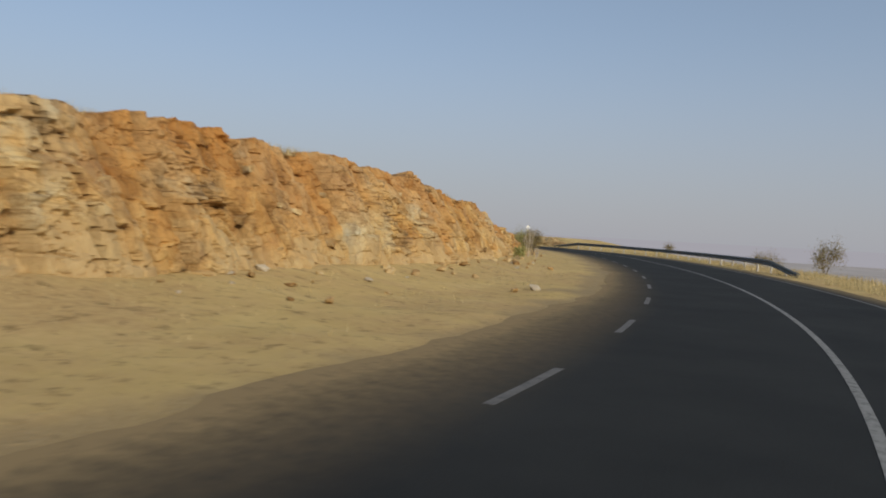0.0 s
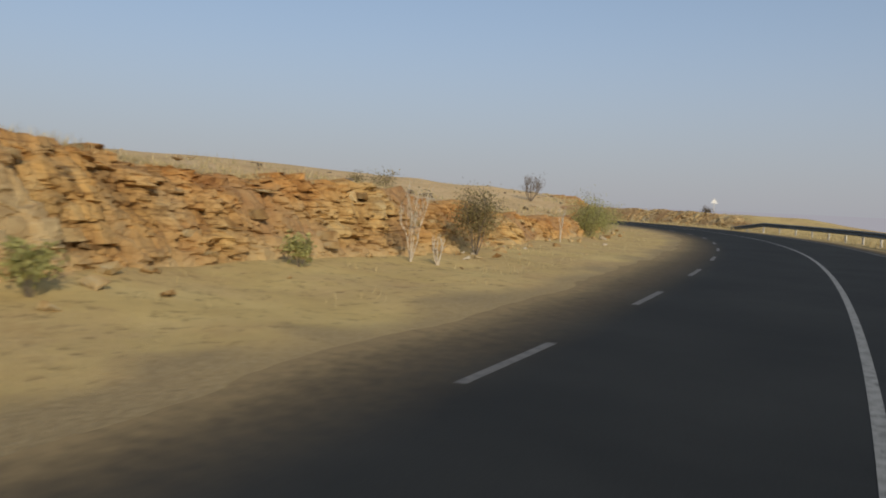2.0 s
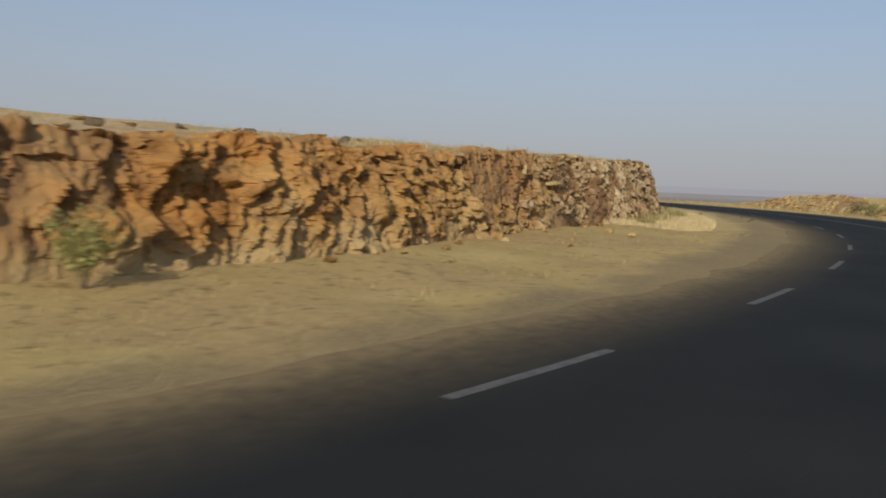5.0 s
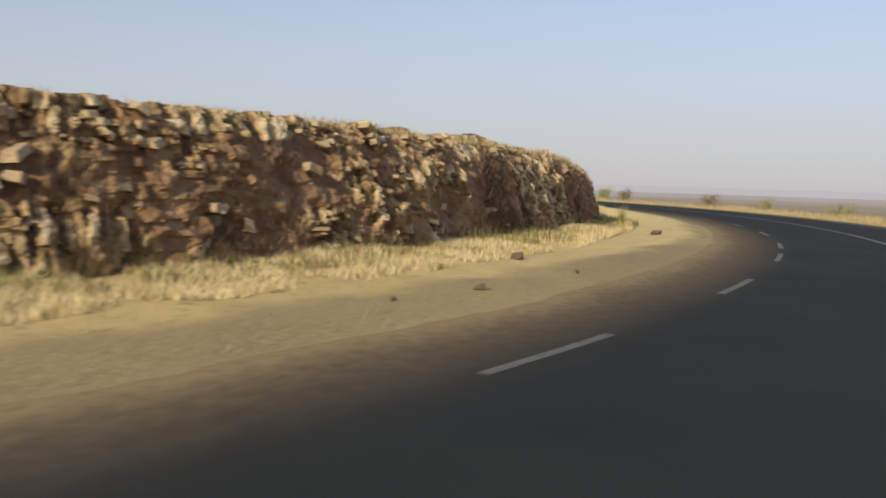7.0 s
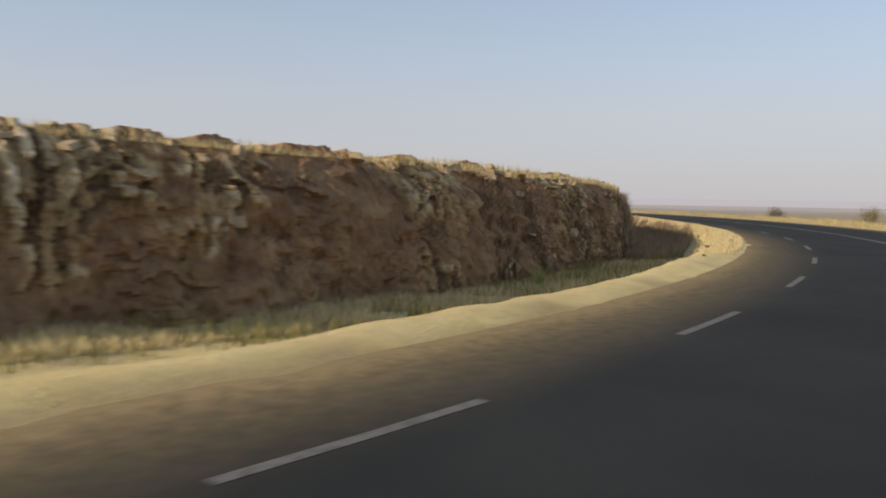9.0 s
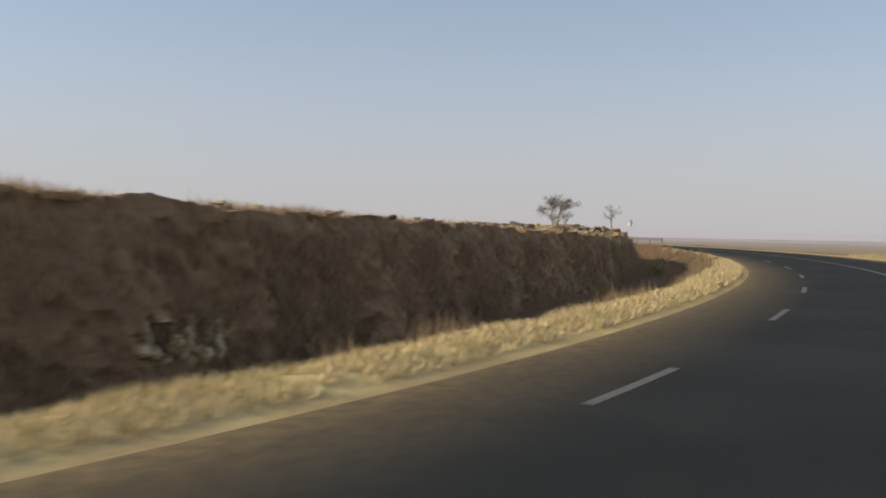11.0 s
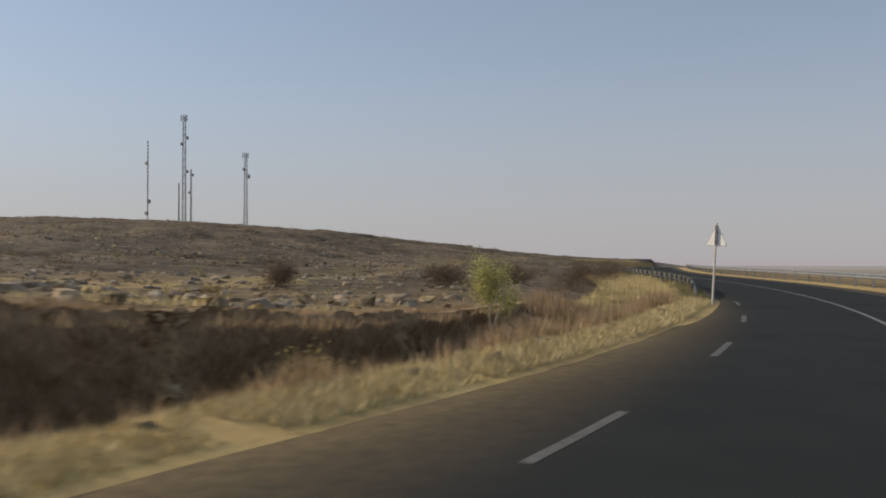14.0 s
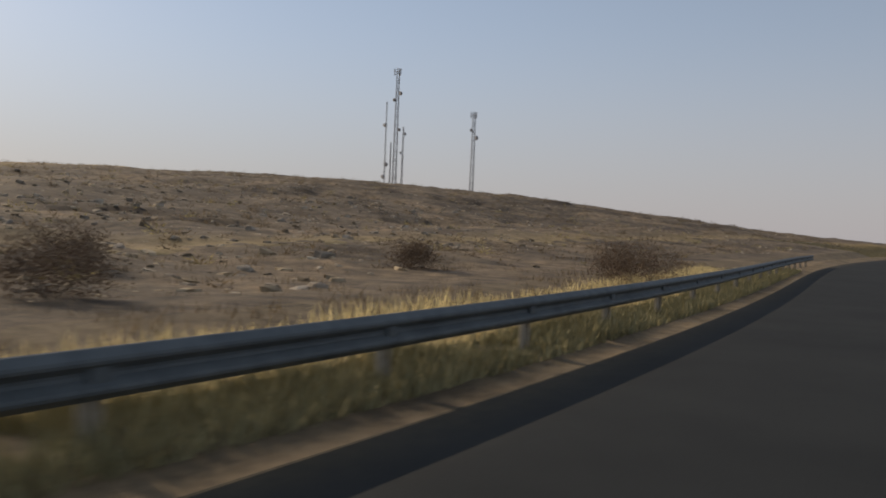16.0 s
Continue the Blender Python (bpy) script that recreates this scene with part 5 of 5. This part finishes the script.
for k in range(60):
    s_ = rnd.uniform(128, 285) if k < 10 else rnd.uniform(188, 285)
    l_ = float(asphalt_left(s_)) + rnd.uniform(0.3, 2.4)
    key = rnd.choice(["dark", "dark", "tan"])
    stone(s_, l_, rnd.uniform(0.07, 0.2), key, "stone", LABELS[key], k)
for k, (s_, l_, z_) in enumerate([(158.0, 13.9, 1.6), (161.5, 11.8, 0.5), (152.0, 12.3, 0.6), (37, 12.6, 0.9), (246.5, 11.5, 0.9), (244, 11.8, 0.6), (250, 12.0, 0.55), (232, 12.2, 0.5)]):
    stone(s_, l_, z_, "boulder" if 145 < s_ < 170 else "flag", "boulder", "dark weathered boulder on the edge of the cutting" if 145 < s_ < 170 else "pale boulder on the edge of the cutting", k)

for k in range(140):
    s_ = rnd.uniform(200, 275) if k < 90 else rnd.uniform(52, 112)
    stone(s_, float(cut_foot(s_)) + rnd.uniform(1.5, 5.5), rnd.uniform(0.12, 0.45) * (1.0 if k < 90 else 0.8), rnd.choice(["flag", "flag", "flag", "dark"]), "flat_stone", "flat weathered stone on the edge of the cutting", k)

for k, (s_, b_, z_) in enumerate([(92.5, 3.2, 1.0), (88, 2.2, 0.7), (95, 4.5, 0.8), (98, 2.6, 0.6), (101, 3.8, 0.9), (104, 2.4, 0.7), (107, 4.0, 0.6), (80, 2.0, 0.55), (77.5, 1.6, 0.8), (72.6, 2.8, 0.7), (67, 2.4, 0.5), (74, 5.0, 0.45), (99.5, 6.5, 0.7), (110, 3.0, 0.8), (62, 1.9, 0.5)]):
    stone(s_, float(cut_foot(s_) + lay_back(s_)) + b_, z_, "slab", "flat_stone", "pale flat slab lying on the dry slope above the cutting", k)

for k in range(110):
    s_ = rnd.uniform(212, 284)
    stone(s_, float(cut_foot(s_) + lay_back(s_)) + rnd.uniform(0.8, 2.0), rnd.uniform(0.15, 0.55) * rnd.choice((0.6, 0.8, 1)), rnd.choice(["flag", "flag", "dark", "tan"]), "flat_stone", "flat weathered stone on the edge of the cutting", k, True)

for k in range(100):
    s_ = rnd.uniform(230, 286)
    key = rnd.choice(["tan", "tan", "dark", "tan", "pale"])
    stone(s_, float(cut_foot(s_)) + 1.6 + 12 * rnd.random() ** 1.4, rnd.uniform(0.22, 0.7) * rnd.choice((0.6, 0.8, 1)), key, "rock", {"pale": "pale", "dark": "dark brown", "tan": "tan"}[key] + " angular rock on stony ground behind the bank", k)

for k in range(32):
    s_ = rnd.uniform(194, 224)
    stone(s_, float(cut_foot(s_) + lay_back(s_)) + rnd.uniform(0.8, 2.2), rnd.uniform(0.14, 0.4), rnd.choice(["flag", "dark", "flag"]), "flat_stone", "flat weathered stone on the brink of the shaded bank", k, True)

# ---------------------------------------------------------------- grass and scrub, too many to count
def blades(name, s_range, lat_fn, count, height, width, mat, label, seed, lean=0.5, clump=0.0, on_face=False):
    rng = np.random.default_rng(seed)
    s = rng.uniform(*s_range, count)
    u = rng.random(count)
    lo, hi = lat_fn(s)
    lat = lo + (hi - lo) * u
    keep = np.ones(count, bool)
    if clump:
        keep = fractal(s / 1.1, lat / 1.1, seed, 3) > clump
    s, lat = s[keep], lat[keep]
    x, y = place(s, lat)
    if lat.mean() < 0:
        z = land_right(s, lat, x, y) - 0.02
    else:
        z = np.where(lat < cut_foot(s) + 0.9, verge(s, lat, x, y), land_left(s, lat, x, y) - 0.1) - 0.02
    if on_face == "crest":
        x, y = place(s, cut_foot(s) + lay_back(s) + 0.85 + 0.6 * u[keep])
        z = cut_top(s) - 0.16
    elif on_face:
        v = 0.85 * rng.random(len(s)) ** 1.3
        top, foot_ = cut_top(s), cut_foot(s)
        x, y = place(s, foot_ - 0.1 + 0.75 * v ** 1.3 * np.clip(top / 1.5, 0, 1) + 0.4 * v * (1 - v))
        z = verge(s, foot_ - 0.3, x, y) - 0.1
        z = z + v * (top - z) - 0.05
    n = len(s)
    h = height * (0.5 + rng.random(n)) * (0.75 + 0.9 * np.clip(fractal(s / 2.2, lat / 2.2, seed + 3, 2) + 0.4, 0, 1))
    a = rng.uniform(0, 2 * math.pi, n)
    w = width * (0.6 + 0.8 * rng.random(n))
    ln = lean * h * rng.random(n)
    b = rng.uniform(0, 2 * math.pi, n)
    p0 = np.stack([x - w * np.cos(a), y - w * np.sin(a), z], -1)
    p1 = np.stack([x + w * np.cos(a), y + w * np.sin(a), z], -1)
    p2 = np.stack([x + ln * np.cos(b), y + ln * np.sin(b), z + h], -1)
    v = np.stack([p0, p1, p2], 1).reshape(-1, 3).astype(np.float32)
    me = bpy.data.meshes.new(name)
    me.vertices.add(len(v))
    me.vertices.foreach_set("co", v.ravel())
    me.loops.add(len(v))
    me.loops.foreach_set("vertex_index", np.arange(len(v), dtype=np.int32))
    me.polygons.add(n)
    me.polygons.foreach_set("loop_start", np.arange(0, len(v), 3, dtype=np.int32))
    me.materials.append(mat)
    me.update(calc_edges=True)
    return tagged(new(name, me), label, "grass", kind="stuff")


blades("verge_grass", (185, 291), lambda s: (asphalt_left(s) + 0.12, asphalt_left(s) + np.interp(s, [185, 200, 240, 285, 300], [1.8, 1.6, 1.4, 1.15, 1.5])), 95000, 0.105, 0.011, STRAW_PALE, "dry yellow grass along the verge", 301, 1.0, -0.4)
blades("verge_grass", (120, 190), lambda s: (gravel_edge(s) + np.interp(s, [120, 135, 150, 165, 190], [0.6, 0.7, 1.4, 1.9, 1.7]), cut_foot(s) + 0.2), 120000, 0.13, 0.011, STRAW_PALE, "dry straw grass below the rock", 302, 0.6, -0.2)
blades("foot_grass", (122, 200), lambda s: (cut_foot(s) - np.interp(s, [122, 150], [1.0, 1.9]), cut_foot(s) + 0.2), 11000, 0.24, 0.013, STRAW_GREEN, "taller greenish grass at the foot of the cutting", 303, 0.5, -0.05)
blades("slope_grass", (285, 345), lambda s: (5.2 + 0 * s, 9 + 0 * s), 22000, 0.24, 0.014, STRAW, "dry yellow grass behind the guard rail", 304, 0.6, 0.0)
blades("slope_growth", (285, 350), lambda s: (6.5 + 0 * s, 22 + 0 * s), 45000, 0.17, 0.012, LEAF_BROWN, "brown dead growth on the slope behind the rail", 310, 0.9, 0.08)
blades("rail_grass", (289, 345), lambda s: (4.2 + 0 * s, 5.4 + 0 * s), 60000, 0.15, 0.012, OLIVE_DRY, "olive dry grass under the guard rail", 311, 0.7, -0.45)
blades("slope_grass", (0, 130), lambda s: (cut_foot(s) + lay_back(s) + 1.5, cut_foot(s) + 11), 40000, 0.16, 0.014, STRAW, "sparse dry grass above the cutting", 305, 0.6, 0.05)
blades("slope_grass", (130, 290), lambda s: (cut_foot(s) + 1.3, cut_foot(s) + 10), 50000, 0.14, 0.014, STRAW, "dry grass above the shaded cutting", 306, 0.6, 0.05)
blades("outer_grass", (0, 265), lambda s: (-10 + 0 * s, -5.0 + 0 * s), 70000, 0.22, 0.014, STRAW, "dry grass on the outer verge", 307, 0.6, -0.05)
blades("ditch_growth", (190, 291), lambda s: (np.interp(s, [190, 205], [cut_foot(190) - 1.0, asphalt_left(205) + 1.5]) * (s < 205) + (s >= 205) * (asphalt_left(s) + np.interp(s, [205, 240, 285], [1.45, 1.3, 1.05])), cut_foot(s) + 0.4), 120000, 0.3, 0.016, DEAD_GROWTH, "brown and olive growth in the shaded ditch", 309, 0.5, -0.1)
blades("foot_grass", (0, 125), lambda s: (asphalt_left(s) + 1.2, cut_foot(s)), 6000, 0.09, 0.010, STRAW, "thin dry grass on the sand below the rock", 308, 0.6, 0.12)

blades("crest_grass", (4, 200), lambda s: (cut_foot(s), cut_foot(s) + 1), 26000, 0.13, 0.012, STRAW, "dry grass along the brink of the cutting", 313, 0.8, 0.0, "crest")
blades("crest_growth", (200, 286), lambda s: (cut_foot(s), cut_foot(s) + 1), 26000, 0.15, 0.012, DEAD_GROWTH, "brown dry growth along the brink of the bank", 314, 0.9, 0.0, "crest")
blades("face_grass", (233, 237), lambda s: (cut_foot(s), cut_foot(s) + 1), 2600, 0.26, 0.014, STRAW_GREEN, "olive grass hanging in patches on the bank", 315, 1.2, 0.08, True)
blades("face_growth", (114, 196), lambda s: (cut_foot(s), cut_foot(s) + 1), 52000, 0.16, 0.012, BUSH_BROWN, "dark dry growth caught in the broken bank", 316, 1.2, 0.05, True)
blades("face_growth", (192, 284), lambda s: (cut_foot(s), cut_foot(s) + 1), 60000, 0.22, 0.014, DEAD_GROWTH, "brown dry growth clinging to the shaded bank", 312, 1.2, -0.15, True)


def scatter_stuff(name, count, seed, mat, label, size, leafy, area):
    rng = np.random.default_rng(seed)
    x = rng.uniform(area[0], area[1], count * 3)
    y = rng.uniform(area[2], area[3], count * 3)
    s, l = nearest(x, y)
    ok = (l > cut_foot(s) + 2.5) & (fractal(x / 9, y / 9, seed, 3) > -0.12) & ((x < -78) | (rng.random(count * 3) < 0.12)) & ((s < 282) | (l > cut_foot(s) + (2.5 if leafy else 1.5)))
    x, y, s, l = (q[ok][:count] for q in (x, y, s, l))
    z = land_left(s, l, x, y) - 0.05
    verts, faces = [], []
    r = random.Random(seed)
    for px, py, pz in zip(x, y, z):
        sz = size * (r.choice((0.35, 0.5, 0.5, 0.7, 0.9, 1.4)) * r.uniform(0.8, 1.3) if leafy else r.choice((0.3, 0.4, 0.55, 0.8, 1.1)) * r.uniform(0.7, 1.2))
        if leafy:
            for _ in range(34):
                a, e = r.uniform(0, 6.3), r.uniform(0.05, 1.0)
                d = Vector((math.cos(a) * math.cos(e), math.sin(a) * math.cos(e), math.sin(e)))
                c = Vector((px, py, pz)) + d * sz * r.uniform(0.1, 0.7)
                o = (Matrix.Rotation(r.uniform(0, 6.3), 3, d) @ d.orthogonal().normalized()) * sz * 0.035
                n = len(verts)
                verts += [c - o, c + o, c + (d + Vector((r.uniform(-0.6, 0.6), r.uniform(-0.6, 0.6), 0))) * sz * 0.28]
                faces.append((n, n + 1, n + 2))
        else:
            n = len(verts)
            # a lump of weathered rock: two ragged rings and an off-centre peak
            tall, tilt = r.uniform(0.25, 0.75), r.uniform(-0.25, 0.25)
            turn, long_ = Matrix.Rotation(r.uniform(0, 6.3), 3, "Z"), r.uniform(1.0, 1.8)
            for level, shrink in ((0.0, 1.0), (tall, 0.75)):
                for k in range(7):
                    a, d = k * math.pi / 3.5 + r.uniform(-0.35, 0.35), shrink * r.uniform(0.55, 1.2)
                    x_, y_ = math.cos(a) * d * long_, math.sin(a) * d
                    q = turn @ Vector((x_, y_, (level * r.uniform(0.6, 1.1) + tilt * x_) if level else -0.15))
                    verts.append(Vector((px, py, pz)) + q * sz * 0.5)
            verts.append(Vector((px, py, pz)) + turn @ Vector((r.uniform(-0.4, 0.4), r.uniform(-0.3, 0.3), tall * r.uniform(0.9, 1.3))) * sz * 0.5)
            faces += [(n + k, n + (k + 1) % 7, n + 7 + (k + 1) % 7, n + 7 + k) for k in range(7)] + [(n + 7 + k, n + 7 + (k + 1) % 7, n + 14) for k in range(7)]
    return tagged(mesh_object(name, verts, faces, mat), label, "scrub" if leafy else "stones", kind="stuff")


scatter_stuff("hill_scrub", 6500, 401, LEAF_BROWN, "low brown scrub scattered over the hillside", 0.5, True, (-230, -75, -150, 75))
scatter_stuff("hill_scrub", 900, 402, LEAF_OLIVE, "olive scrub scattered over the hillside", 0.5, True, (-230, -85, -120, 75))
scatter_stuff("hill_stones", 5200, 403, HILL_PALE, "pale stones scattered over the hillside", 0.34, False, (-230, 0, -140, 75))
scatter_stuff("hill_ledges", 2000, 405, HILL_ROCK, "weathered rock lumps on the hillside", 0.6, False, (-185, -105, -60, 85))
scatter_stuff("hill_ledges", 1600, 406, HILL_TAN, "tan rock lumps on the hillside", 0.55, False, (-185, -105, -60, 85))
scatter_stuff("bank_stones", 900, 408, HILL_TAN, "tan broken stones strewn behind the bank", 0.42, False, (-188, -130, 30, 95))
scatter_stuff("bank_stones", 1600, 409, HILL_ROCK, "grey broken stones strewn behind the bank", 0.5, False, (-188, -130, 30, 95))
scatter_stuff("ridge_stones", 700, 407, DARK_ROCK, "dark stones along the dry ridge", 0.6, False, (-77, -20, -20, 66))
scatter_stuff("hill_stones", 3500, 404, DARK_ROCK, "dark stones scattered over the hillside", 0.4, False, (-230, 0, -140, 75))

# ---------------------------------------------------------------- single blocks standing out of the cutting
def block_mesh(seed):
    rng = random.Random(seed)
    bm = bmesh.new()
    bmesh.ops.create_cube(bm, size=1.0)
    for v in bm.verts:
        v.co += Vector((rng.uniform(-0.22, 0.22), rng.uniform(-0.22, 0.22), rng.uniform(-0.22, 0.22)))
    bmesh.ops.bevel(bm, geom=bm.edges[:], offset=0.022, segments=1, affect="EDGES")
    me = bpy.data.meshes.new("block")
    bm.to_mesh(me)
    bm.free()
    me.materials.append(LOOSE)
    return me


BLOCKS = [block_mesh(500 + k) for k in range(8)]
for k in range(130):
    s_ = rnd.uniform(4, 50) if k < 70 else rnd.uniform(50, 116)
    f_ = float(cut_foot(s_))
    t_ = float(cut_top(s_))
    tall = rnd.uniform(0.06, 0.24)
    v_ = rnd.uniform(0.05, max(0.1, (t_ - tall / 2 - 0.3) / t_))
    x, y = place(s_, f_ + (0.75 + float(lay_back(s_))) * v_ ** 1.3 * min(t_ / 1.5, 1) + rnd.uniform(0.05, 0.22))
    ob = new("block", BLOCKS[k % 8])
    ob.parent = cutting
    ob.matrix_world = Matrix.Translation((float(x), float(y), 0.1 + t_ * v_)) @ Matrix.Rotation(heading(s_) + rnd.uniform(-0.3, 0.3), 4, "Z") @ Matrix.Rotation(rnd.uniform(-0.2, 0.2), 4, "X") @ Matrix.Diagonal((rnd.uniform(0.2, 0.34), rnd.uniform(0.15, 0.5), tall, 1))

PALE_BLOCKS = [block_mesh(520 + k) for k in range(5)]
for me in PALE_BLOCKS:
    me.materials.clear()
    me.materials.append(CREST_ROCK)
for k in range(95):
    s_ = rnd.uniform(120, 186)
    t_ = float(cut_top(s_))
    v_ = rnd.uniform(0.82, 1.0) if k < 60 else rnd.uniform(0.2, 0.8)
    x, y = place(s_, float(cut_foot(s_)) + 0.75 * v_ ** 1.3 + rnd.uniform(-0.05, 0.12))
    ob = new("block", PALE_BLOCKS[k % 5])
    ob.parent = cutting
    ob.matrix_world = Matrix.Translation((float(x), float(y), t_ * v_ - 0.06)) @ Matrix.Rotation(heading(s_) + rnd.uniform(-0.6, 0.6), 4, "Z") @ Matrix.Rotation(rnd.uniform(-0.4, 0.4), 4, "X") @ Matrix.Diagonal((rnd.uniform(0.15, 0.25), rnd.uniform(0.1, 0.26), rnd.uniform(0.05, 0.16), 1))
for k in range(75):
    s_ = rnd.uniform(106, 150)
    t_ = float(cut_top(s_))
    v_ = rnd.uniform(0.12, 0.97)
    x, y = place(s_, float(cut_foot(s_)) + (0.75 + float(lay_back(s_))) * v_ ** 1.3 + rnd.uniform(-0.08, 0.12))
    ob = new("block", PALE_BLOCKS[k % 5])
    ob.parent = cutting
    ob.matrix_world = Matrix.Translation((float(x), float(y), t_ * v_)) @ Matrix.Rotation(heading(s_) + rnd.uniform(-0.6, 0.6), 4, "Z") @ Matrix.Rotation(rnd.uniform(-0.5, 0.5), 4, "X") @ Matrix.Diagonal((rnd.uniform(0.15, 0.3), rnd.uniform(0.1, 0.34), rnd.uniform(0.05, 0.2), 1))
